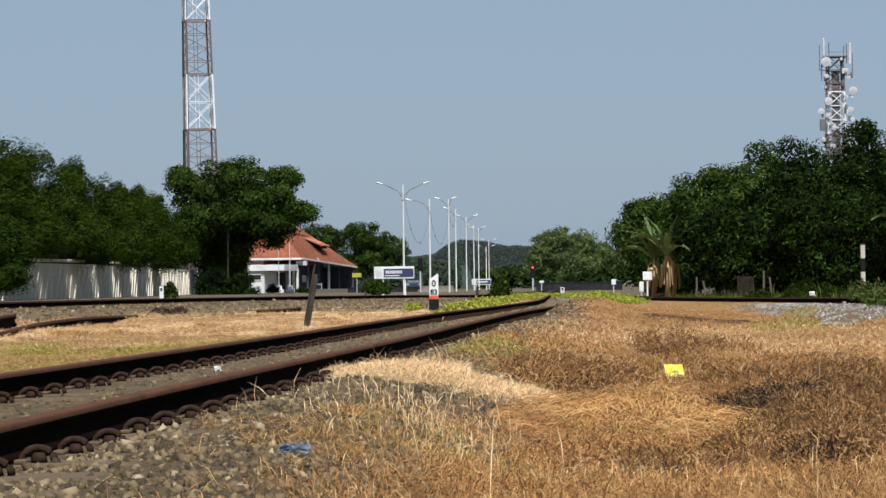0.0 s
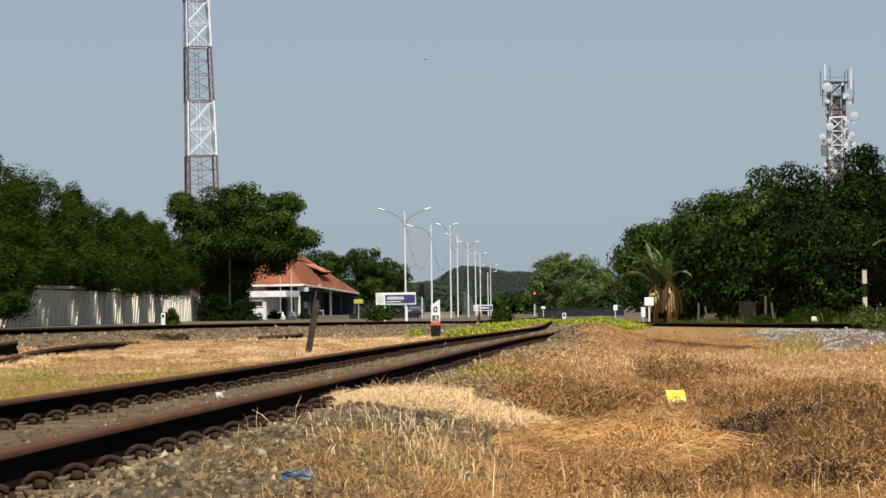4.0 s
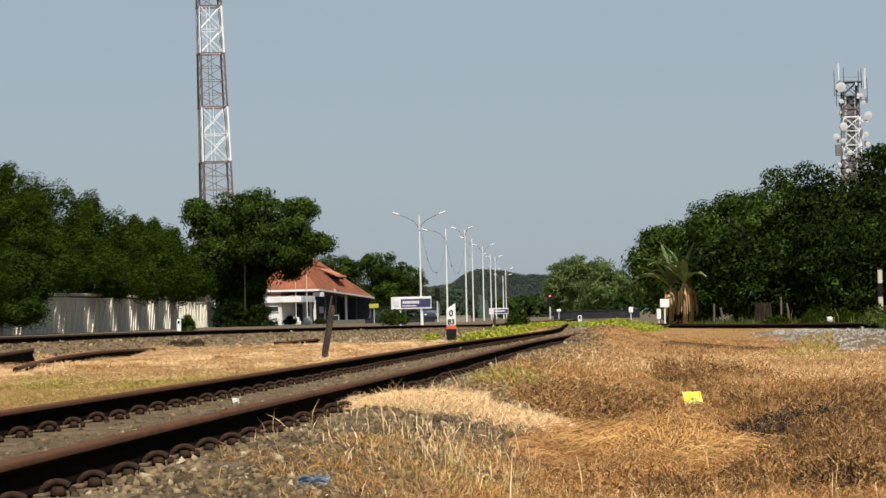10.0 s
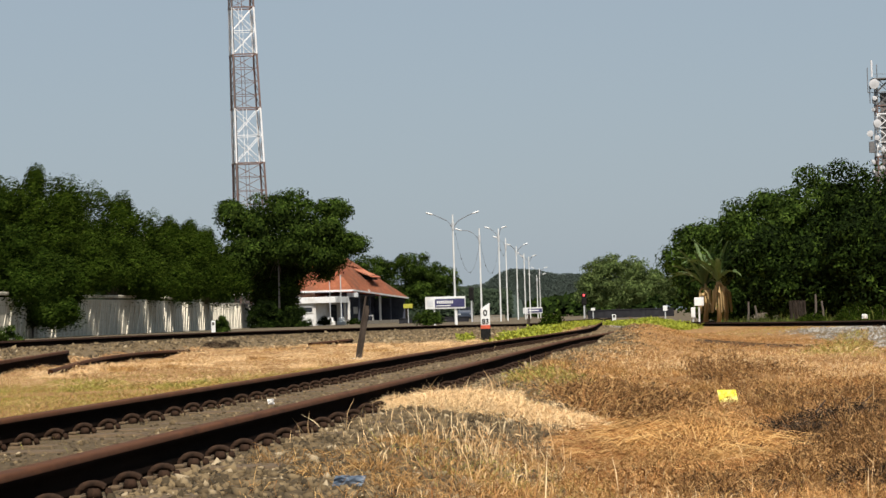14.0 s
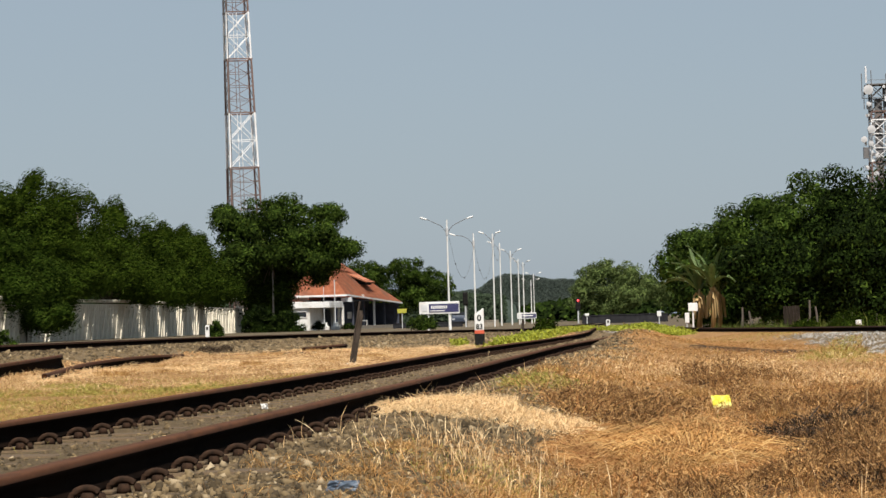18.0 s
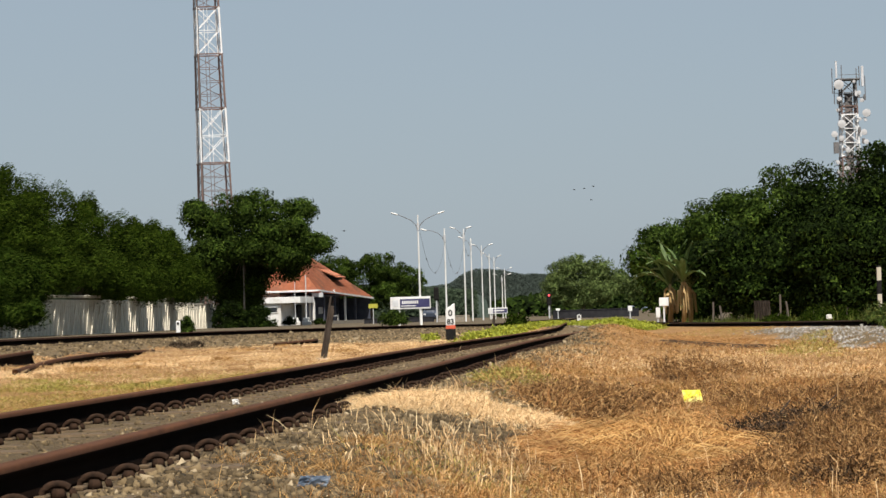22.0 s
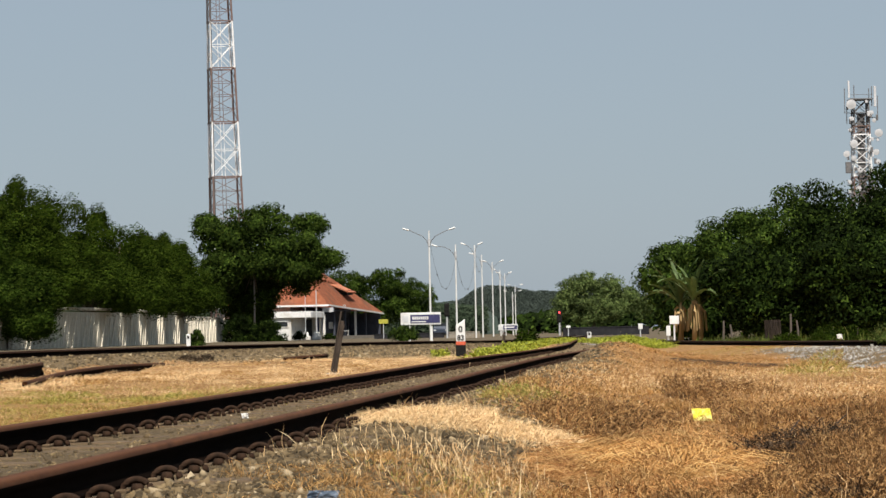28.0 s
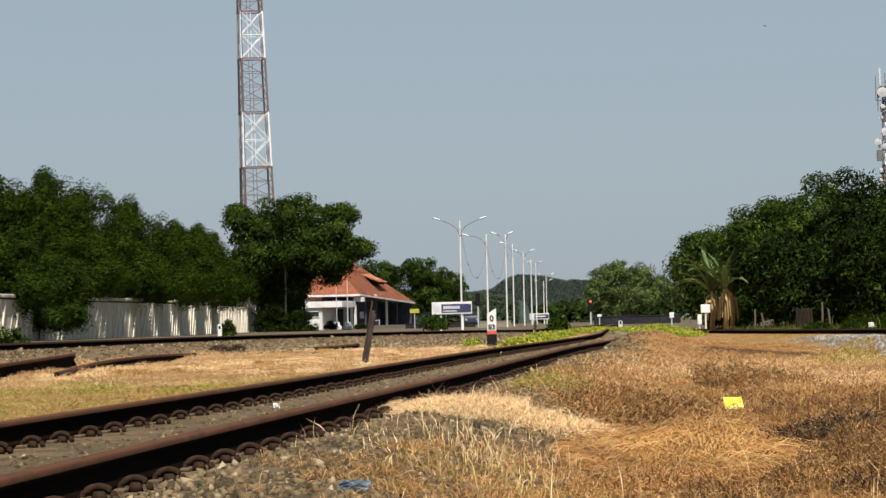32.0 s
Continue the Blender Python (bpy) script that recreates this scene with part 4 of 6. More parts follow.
def tree(name, x, y, label, height, lobes, clumps, per, clump_size, leaf, mat, trunk_r=0.25, bark=None, droop=0.3, sway=0.0, group="", trunk_top=None, base_z=0.0):
    """Lobes: (dx, dy, z, rx, ry, rz) round the trunk."""
    bark = bark or MAT_BARK
    root = thing(name, pose(x, y, base_z), label, "tree", group)
    tt = trunk_top or height * 0.45
    part("trunk", tubes((((0, 0, -0.3), (0.1, 0, tt * 0.5), (0.05, 0.1, tt)), trunk_r, trunk_r * 0.6), sides=9), bark, root, smooth=True)
    vol = sum(a[3] * a[5] for a in lobes)
    for dx, dy, z, rx, ry, rz in lobes:
        limb(root, (0.05, 0.1, tt * 0.9), (dx * 0.8, dy * 0.8, z - rz * 0.3), trunk_r * 0.35, 0.04, MAT_BARK)
        p, w = tufted((rx, ry, rz), max(10, int(clumps * rx * rz / vol)), per, clump_size)
        ob = part("crown", leaf_mesh("crown", p, w, leaf[0], leaf[1], mat, droop), None, root)
        ob.location = (dx, dy, z)
        if sway:
            SWAYS.append((ob, (dx, dy, z), (rx, rz), sway))
    return root


def plume_tree(x, y, height, r, label, clumps=260, sway=1.0, mat=None):
    """A feathery tree: soft upright plumes of fine drooping sprays, combed over by the wind."""
    root = thing("feathery_tree", pose(x, y, 0), label, "tree", "feathery trees behind the fence")
    part("trunk", tubes((((0, 0, -0.3), (0.2, 0, height * 0.4), (0.5, 0, height * 0.8)), 0.22, 0.06), sides=8), MAT_BARK, root, smooth=True)
    plumes = [(0.3, 0, height * 0.70, r * 0.66, r * 0.66, height * 0.24), (0.5, 0, height * 0.5, r * 0.6, r * 0.6, height * 0.2)]
    if rng.random() < 0.45:
        plumes.append((rng.uniform(0.2, 1.2), 0, height * rng.uniform(0.78, 0.86), r * 0.30, r * 0.28, height * rng.uniform(0.10, 0.14)))
    for k in range(6):
        a = k * 1.05 + rng.uniform(-0.3, 0.3)
        z = height * rng.uniform(0.32, 0.68)
        plumes.append((math.cos(a) * r * 0.62, math.sin(a) * r * 0.62, z, r * 0.55, r * 0.55, height * rng.uniform(0.17, 0.24)))
    for k in range(6):
        plumes.append((r * rng.uniform(0.1, 0.95), -r * rng.uniform(-0.3, 0.8), height * (rng.uniform(0.22, 0.33) + (0.13 if y > 170 else 0.0)), r * 0.5, r * 0.5, height * 0.13))
    for dx, dy, z, rx, ry, rz in plumes:
        limb(root, (0.2, 0, z * 0.55), (dx * 0.8, dy * 0.8, z), 0.07, 0.02, MAT_BARK)
        c, w = tufted((rx, ry, rz), int(clumps * rz / height * 0.85), 250, 0.92, 0.95)
        taper = np.clip(1 - (c[:, 2] / rz) * 0.30, 0.45, 1.3)
        c[:, :2] *= taper[:, None]
        c[:, 0] += 0.22 * np.maximum(c[:, 2], 0)
        ob = part("crown", leaf_mesh("crown", c, w, 0.25, 0.062, mat or LEAF_NEEDLE, 0.2, 0.25, (0.9, -0.1, 0.35)), None, root)
        ob.location = (dx, dy, z)
        SWAYS.append((ob, (dx, dy, z), (rx, rz), sway))
    return root


FEATHER = "tall feathery green tree leaning over a concrete fence"
# the nearest trees take the shaded leaf copy
for x, y, h, r in ((-28.4, 150, 10.0, 3.3), (-25.6, 156, 9.6, 3.2), (-26.4, 165, 10.9, 2.9), (-24.3, 169, 10.9, 2.9), (-23.6, 174, 10.6, 3.1), (-23.0, 182, 10.2, 3.1), (-21.9, 190, 9.6, 3.1), (-20.9, 199, 9.2, 3.1), (-20.4, 210, 9.1, 3.1), (-19.9, 221, 9.2, 3.1), (-31.0, 162, 10.6, 3.5), (-19.3, 232, 9.0, 3.0), (-23.2, 161, 5.6, 2.3)):
    plume_tree(x, y, h, r, FEATHER, 80, 2.0, LEAF_PLUME_SHADE if y < 164 else None)

tree("broad_tree", -14.6, 262, "broad dark-green tree with a dense rounded crown beside the station", 13.2,
     [(0.2, 0, 10.4, 3.6, 3.4, 2.4), (-3.2, 0, 9.3, 2.3, 2.4, 1.9), (3.6, -1, 9.2, 2.8, 2.8, 2.1), (1.0, -2.2, 7.8, 3.2, 2.4, 2.1), (5.6, 0, 7.3, 2.0, 2.2, 1.9), (-2.8, -1.5, 6.6, 2.3, 2.4, 2.1), (3.6, -2, 6.9, 2.6, 2.4, 1.8), (-4.4, 1, 11.0, 1.2, 1.2, 0.8), (5.0, 0, 10.6, 2.2, 2.0, 1.1), (0.4, 1.5, 3.4, 2.2, 1.6, 2.2), (0, 2.6, 6.8, 3.4, 1.5, 2.2), (7.2, 0, 7.4, 1.1, 1.0, 0.8), (-1.5, 2.4, 4.2, 3, 2, 2.6), (0.4, 2.6, 4.0, 1.9, 2, 2.6), (4.9, -0.6, 6.4, 1.5, 1.5, 1.5), (-4.0, 0.5, 4.6, 1.6, 1.6, 2.2), (-0.9, 3.2, 2.4, 2.4, 1.6, 2.4), (3.2, 3.0, 6.0, 3.0, 1.6, 2.4), (-2.5, 3.0, 6.4, 3.0, 1.6, 2.4)],
     390, 210, 1.15, (0.32, 0.14), LEAF_BROAD, 0.10, MAT_PALE_BARK, 0.2, 0.35, trunk_top=7.4)
tree("round_tree", -3.8, 345, "rounded green tree behind the station roof", 8.8,
     [(-3.6, 0, 5.9, 3.4, 3, 2.6), (0.6, 0, 6.2, 3.6, 3, 2.6), (4.2, 0, 4.9, 2.8, 2.6, 2.2), (-6.5, 2, 4.8, 2.6, 2.4, 2.4), (0, -1, 3.2, 6.5, 2.4, 2.2)],
     200, 160, 0.9, (0.32, 0.13), LEAF_BROAD, 0.35)
tree("spreading_tree", 24.4, 380, "spreading light-green tree by the grey yard wall", 8.7,
     [(-2.6, 0, 5.6, 2.6, 2.4, 1.9), (-0.8, 0, 6.9, 2.0, 2, 1.6), (1.8, 0, 5.9, 2.6, 2.4, 1.9), (4.6, 0, 4.5, 2.6, 2.4, 1.8), (0.5, -1, 3.0, 5.2, 2.4, 2.0), (-4.2, 0, 3.6, 1.9, 2, 2.2), (7.6, 0, 3.4, 2.6, 2.4, 1.9)],
     230, 130, 0.9, (0.32, 0.13), LEAF_LIGHT, 0.3)

RIGHT_TREE = "dense dark-green broadleaf tree beside the pale ballast bank"
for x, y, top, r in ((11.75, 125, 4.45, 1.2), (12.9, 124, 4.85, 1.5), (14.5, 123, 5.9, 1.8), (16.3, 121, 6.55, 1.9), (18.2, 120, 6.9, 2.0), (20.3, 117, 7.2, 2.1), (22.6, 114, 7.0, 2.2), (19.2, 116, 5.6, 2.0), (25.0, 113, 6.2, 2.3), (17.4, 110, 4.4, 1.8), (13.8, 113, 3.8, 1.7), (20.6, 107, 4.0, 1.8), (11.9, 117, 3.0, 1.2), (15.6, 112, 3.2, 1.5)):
    # low trees get the darker leaves: shade low in the grove put into colour
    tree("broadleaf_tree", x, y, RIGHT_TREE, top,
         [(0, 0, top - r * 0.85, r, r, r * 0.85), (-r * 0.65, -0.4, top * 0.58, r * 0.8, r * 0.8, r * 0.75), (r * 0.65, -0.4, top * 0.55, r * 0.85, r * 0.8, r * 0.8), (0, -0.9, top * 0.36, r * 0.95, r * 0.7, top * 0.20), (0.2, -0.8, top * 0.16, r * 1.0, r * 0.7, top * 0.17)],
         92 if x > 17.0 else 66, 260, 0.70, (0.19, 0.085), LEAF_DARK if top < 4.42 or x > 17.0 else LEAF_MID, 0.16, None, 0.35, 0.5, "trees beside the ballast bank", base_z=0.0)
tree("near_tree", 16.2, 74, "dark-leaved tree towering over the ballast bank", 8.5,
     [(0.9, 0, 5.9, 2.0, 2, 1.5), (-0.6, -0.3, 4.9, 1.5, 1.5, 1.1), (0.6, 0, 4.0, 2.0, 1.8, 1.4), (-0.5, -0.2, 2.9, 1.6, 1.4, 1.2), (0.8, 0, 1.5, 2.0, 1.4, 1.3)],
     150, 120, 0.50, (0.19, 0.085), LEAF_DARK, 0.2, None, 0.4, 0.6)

# far woods on the low hill, and the tree line that closes the yard
def woods(x0, x1, y, tops, count, mat, label, size, low=0.0, rough=0.12):
    xs = rng.uniform(x0, x1, count)
    h = np.interp(xs, np.linspace(x0, x1, len(tops)), tops) * (0.86 + 0.3 * fbm(xs, xs * 0, 0.14, 77))
    zs = h * (low + (1 - low) * rng.random(count) ** 0.55)
    ysd = y - rng.uniform(0, 14, count) * (1 - zs / h.max())
    p = np.stack([xs, ysd, zs], 1)
    o = rng.normal(size=(count, 3)) * np.array([0.3, 0.15, 0.25]) + np.array([0.0, -0.6, 0.6])
    return tagged(new("woods", leaf_mesh("woods", p, o, size, size * 0.8, mat, 0.0, rough)), label, "woods", kind="stuff")


def rise(x0, x1, y, xs, tops, label, mat, crowns, size):
    """A wooded slope: a rising sheet of rounded crowns."""
    nx, nz = 420, 60
    u, v = np.meshgrid(np.linspace(0, 1, nx), np.linspace(0, 1, nz))
    x = x0 + (x1 - x0) * u
    z = np.interp(x, xs, tops) * (0.95 + 0.1 * fbm(x, x * 0, 0.25, 77)) * v
    cx, cv = rng.uniform(x0, x1, crowns), rng.random(crowns)
    cz, r = np.interp(cx, xs, tops) * cv, size * rng.uniform(0.6, 1.3, crowns)
    lump = np.zeros_like(x)
    for a, c, q in zip(cx, cz, r):
        lump = np.maximum(lump, np.sqrt(np.maximum(0, q * q - (x - a) ** 2 - ((z - c) * 1.3) ** 2)))
    lump += (fbm(x, z, 1.1, 79) - 0.5) * size * 0.7
    p = np.stack([x, y - 16 + 16 * v - lump, z + lump * 0.30 - size * 0.25], -1).reshape(-1, 3)
    i = (np.arange(nz - 1)[:, None] * nx + np.arange(nx - 1)[None, :]).ravel()
    t = np.concatenate([np.stack([i, i + 1, i + nx + 1], 1), np.stack([i, i + nx + 1, i + nx], 1)])
    return tagged(new("woods", tri_mesh("woods", p, t, mat)), label, "woods", kind="stuff")


RIDGE = ((-30, 0, 7, 13.8, 17.8, 22.7, 28.6, 34, 41.6, 62), (8, 8.4, 8.6, 9.2, 11.5, 12.4, 12.1, 11.5, 10.5, 10))
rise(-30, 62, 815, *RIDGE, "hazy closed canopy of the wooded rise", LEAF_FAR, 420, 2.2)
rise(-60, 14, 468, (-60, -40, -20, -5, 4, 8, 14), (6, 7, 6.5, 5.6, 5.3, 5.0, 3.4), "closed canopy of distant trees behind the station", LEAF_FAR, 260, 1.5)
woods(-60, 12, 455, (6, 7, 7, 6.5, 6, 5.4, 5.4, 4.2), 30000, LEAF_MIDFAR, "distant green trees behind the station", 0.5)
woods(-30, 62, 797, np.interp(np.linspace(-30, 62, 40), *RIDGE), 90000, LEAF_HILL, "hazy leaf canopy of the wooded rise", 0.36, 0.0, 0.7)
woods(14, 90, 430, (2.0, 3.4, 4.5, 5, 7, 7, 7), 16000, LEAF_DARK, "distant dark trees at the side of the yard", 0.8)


def shrub(name, x, y, radii, label, mat, clumps=90, leaf=(0.12, 0.05), z=0.0, per=14, size=0.1):
    root = thing(name, pose(x, y, z), label, "shrub")
    part("stem", tubes((((0, 0, -0.1), (0.02, 0, radii[2] * 0.5), (0.05, 0, radii[2])), 0.02, 0.01)), MAT_BARK, root)
    p, w = tufted(radii, max(8, clumps // 6), per * 5, size * 1.9)
    p[:, 2] = np.abs(p[:, 2])
    part("crown", leaf_mesh("crown", p + np.array([0, 0, radii[2] * 0.15]), w, *leaf, mat, 0.1), None, root)
    return root


shrub("shrub", -0.45, 165, (0.95, 0.7, 0.85), "round green shrub under the station sign", LEAF_MID, 160, (0.16, 0.07), 0, 14, 0.14)
shrub("shrub", 4.0, 98, (0.50, 0.4, 0.52), "small green shrub among yellow-green creepers", LEAF_NEEDLE, 90, (0.1, 0.05), 0.02)
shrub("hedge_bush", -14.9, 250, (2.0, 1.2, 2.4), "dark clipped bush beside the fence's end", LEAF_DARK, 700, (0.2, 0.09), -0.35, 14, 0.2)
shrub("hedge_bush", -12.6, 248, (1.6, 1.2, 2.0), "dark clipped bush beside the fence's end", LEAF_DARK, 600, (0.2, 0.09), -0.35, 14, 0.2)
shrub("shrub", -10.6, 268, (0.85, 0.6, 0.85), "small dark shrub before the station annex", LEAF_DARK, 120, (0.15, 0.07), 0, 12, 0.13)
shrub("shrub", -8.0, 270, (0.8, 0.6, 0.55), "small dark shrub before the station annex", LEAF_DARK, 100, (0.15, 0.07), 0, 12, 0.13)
shrub("shrub", -10.0, 131, (0.45, 0.4, 0.85), "slim green shrub at the foot of the fence", LEAF_MID, 110, (0.13, 0.06), 0, 12, 0.1)
shrub("shrub", -15.4, 97, (1.3, 0.6, 0.75), "low bright green shrub behind the rear track", LEAF_MID, 160, (0.12, 0.06), 0, 12, 0.12)
shrub("weed_clump", 9.35, 54, (0.55, 0.8, 0.36), "tall dull green weeds growing over the rail", BLADE_VERGE, 110, (0.1, 0.03), 0.15, 12, 0.1)
shrub("weed_clump", 9.0, 50, (0.5, 0.8, 0.25), "tall dull green weeds growing over the rail", BLADE_VERGE, 90, (0.1, 0.03), 0.08, 12, 0.09)

for x, y, w, h in ((13.9, 79, 0.5, 0.35), (12.6, 80, 0.5, 0.42), (13.2, 78, 0.55, 0.30), (11.75, 79, 0.6, 0.48), (10.9, 82, 0.5, 0.30), (11.2, 77, 0.4, 0.36), (14.6, 80, 0.6, 0.40)):
    shrub("weed_clump", x, y, (w, 0.4, h), "tall green weeds growing along the verge", LEAF_NEEDLE, 120, (0.10, 0.03), 0.0, 12, 0.1)


def creepers(x_of, y0, y1, width, count, high, label):
    ys = rng.uniform(y0, y1, count)
    xs = x_of(ys) + rng.normal(0, width * 0.5, count).clip(-width, width)
    zs = ground_z(xs, ys) + high * rng.random(count) * (0.5 + fbm(xs, ys, 0.8, 61))
    p = np.stack([xs, ys, zs], 1)
    o = rng.normal(size=(count, 3)) + np.array([0, 0, 1.2])
    return tagged(new("creepers", leaf_mesh("creepers", p, o, 0.085, 0.05, LEAF_LIME, 0.0)), label, "creepers", kind="stuff")


creepers(lambda y: NEAR(y, 1) - 2.0, 66, 118, 0.62, 17000, 0.13, "yellow-green creepers along the track's edge")
creepers(lambda y: NEAR(y, 1) - 1.6, 55, 66, 0.5, 1500, 0.10, "yellow-green creepers along the track's edge")
creepers(lambda y: 0.62 + 0 * y, 61, 65, 0.2, 300, 0.12, "small yellow-green clump of creepers by a post")
creepers(lambda y: NEAR(y, 1) - 1.45, 100, 140, 0.5, 6000, 0.12, "yellow-green creepers along the track's edge")
creepers(lambda y: 7.05 + 0 * y, 86, 106, 1.1, 13000, 0.14, "yellow-green creepers spreading over dry ground")
creepers(lambda y: 7.9 + 0 * y, 96, 106, 0.75, 6000, 0.20, "yellow-green creepers heaped over dry ground")
xs, ys = cover(26000, 66, 124, 0.10, 0.25, 0.5)
s = (xs - RIGHT(ys, 1)) > 1.0
blades("verge_grass", xs[s], ys[s], rng.gamma(4, 0.045, s.sum()), 0.020, BLADE_VERGE, "dark yellow-green verge grass below the trees", (0.4, 0.3), 0.0, 2.0)


def banana(x, y, z, height, leaves, label):
    root = thing("banana_plant", pose(x, y, z), label, "banana plant", "banana plants")
    mat_stem = MAT_BANANA_STEM
    part("stem", tubes((((0, 0, -0.1), (0.05, 0, height * 0.3), (0.02, 0, height * 0.55)), 0.11, 0.06), sides=10), mat_stem, root, "tan dry-sheathed banana stem", True)
    for k in range(leaves):
        a = k * 2.4 + rng.uniform(-0.3, 0.3)
        ln = height * rng.uniform(0.5, 0.78)
        e0, bend = radians(rng.uniform(40, 88)), radians(rng.uniform(30, 105))
        bm = bmesh.new()
        prev, r, zz = None, 0.02, height * 0.50
        for i in range(9):
            t = i / 8
            e = e0 - bend * t
            c = Vector((math.cos(a) * r, math.sin(a) * r, zz))
            r, zz = r + math.cos(e) * ln / 8, zz + math.sin(e) * ln / 8
            w = 0.115 * math.sin(math.pi * min(1, 0.05 + t * 0.95)) ** 0.6 * height / 2.9
            s = Vector((-math.sin(a), math.cos(a), 0.0))
            row = [bm.verts.new(c + s * w + Vector((0, 0, 0.05 + rng.normal(0, 0.02)))), bm.verts.new(c), bm.verts.new(c - s * w + Vector((0, 0, 0.05 + rng.normal(0, 0.02))))]
            if prev:
                for q in range(2):
                    bm.faces.new((prev[q], prev[q + 1], row[q + 1], row[q]))
            prev = row
        bmesh.ops.solidify(bm, geom=bm.faces[:], thickness=0.006)
        part("leaf", bm, MAT_BANANA_LEAF, root)
    for k in range(10):
        a = k * 1.3 + rng.uniform(-0.3, 0.3)
        bm = bmesh.new()
        z0 = height * rng.uniform(0.36, 0.5)
        tube(bm, [(math.cos(a) * 0.08, math.sin(a) * 0.08, z0), (math.cos(a) * 0.2, math.sin(a) * 0.2, z0 - 0.1), (math.cos(a) * 0.27, math.sin(a) * 0.27, z0 * 0.3)], 0.075, 0.02, 5)
        part("dry_leaf", bm, MAT_BANANA_STEM, root, "hanging tan dead leaf")
    return root


MAT_BANANA_STEM = surface("banana_stem", (0.26, 0.165, 0.065), (0.46, 0.33, 0.155), 6, 0.8, 0, (0.20, 0.14, 0.06), 0.4, 0.01, stretch=(3, 3, 0.4))
MAT_BANANA_LEAF = surface("banana_leaf", (0.085, 0.140, 0.040), (0.20, 0.27, 0.105), 3, 0.4, 0, (0.16, 0.19, 0.08), 0.2, 0.01, 0.4)
for x, y, h, k in ((10.75, 113, 2.8, 13), (11.2, 112, 3.1, 13), (11.6, 113.5, 2.6, 11)):
    banana(x, y, 0.0, h, k, "banana plant with tan dry stem among dark trees")
banana(13.0, 64, 0.05, 3.1, 8, "large banana plant with broad arching leaves")


# ---- concrete fence ----
def fence(points, name="concrete_fence"):
    root = thing(name, Matrix(), "weathered grey precast concrete fence with pale posts and a capped stretch", "fence")
    step = 2.7
    post = boxes(((0, 0, 1.2), (0.20, 0.22, 2.5)), bevel=0.02)
    pm = bpy.data.meshes.new("post")
    post.to_mesh(pm)
    post.free()
    pm.materials.append(MAT_FENCE_POST)
    board = boxes(((0, 0, 0), (2.6, 0.07, 0.455)), bevel=0.012)
    bmm = bpy.data.meshes.new("panel")
    board.to_mesh(bmm)
    board.free()
    bmm.materials.append(MAT_FENCE)
    rib = boxes(((0, 0, 1.18), (0.11, 0.17, 2.4)), bevel=0.015)
    rm = bpy.data.meshes.new("rib")
    rib.to_mesh(rm)
    rib.free()
    rm.materials.append(MAT_FENCE_POST)
    cap = boxes(((0, 0, 0), (2.72, 0.40, 0.20)), bevel=0.04)
    cm = bpy.data.meshes.new("cap")
    cap.to_mesh(cm)
    cap.free()
    cm.materials.append(MAT_FENCE)
    count = 0
    for (xa, ya), (xb, yb) in zip(points, points[1:]):
        ln = math.hypot(xb - xa, yb - ya)
        a = math.degrees(math.atan2(yb - ya, xb - xa))
        k = max(1, round(ln / step))
        for i in range(k):
            t = i / k
            x, y = xa + (xb - xa) * t, ya + (yb - ya) * t
            mx, my = xa + (xb - xa) * (t + 0.5 / k), ya + (yb - ya) * (t + 0.5 / k)
            p = new("post", pm)
            p.parent, p.matrix_basis = root, pose(x, y, rng.normal(-0.06, 0.04), rng.normal(0, 0.8), 26 + rng.normal(0, 5), a)
            q = new("rib", rm)
            q.parent, q.matrix_basis = root, pose(mx, my, rng.normal(-0.1, 0.03), rng.normal(0, 1.0), 30 + rng.normal(0, 5), a)
            for r in range(5):
                q = new("panel", bmm)
                q.parent, q.matrix_basis = root, pose(mx, my, 0.24 + 0.46 * r, 0, 0, a)
            if count in CAPPED:
                q = new("cap", cm)
                q.parent, q.matrix_basis = root, pose(mx, my, 2.50, 0, 0, a)
            count += 1
    return root


MAT_FENCE_POST = surface("pale_concrete", (0.50, 0.455, 0.36), (0.64, 0.59, 0.48), 3, 0.9, 0, (0.32, 0.28, 0.21), 0.2, 0.01)
CAPPED = set(range(0, 7)) | set(range(14, 21)) | {26, 27, 32, 33}
fence([(-25.6, 134), (-23.4, 154), (-22.2, 179), (-20.1, 194), (-19.2, 225), (-17.9, 272)])


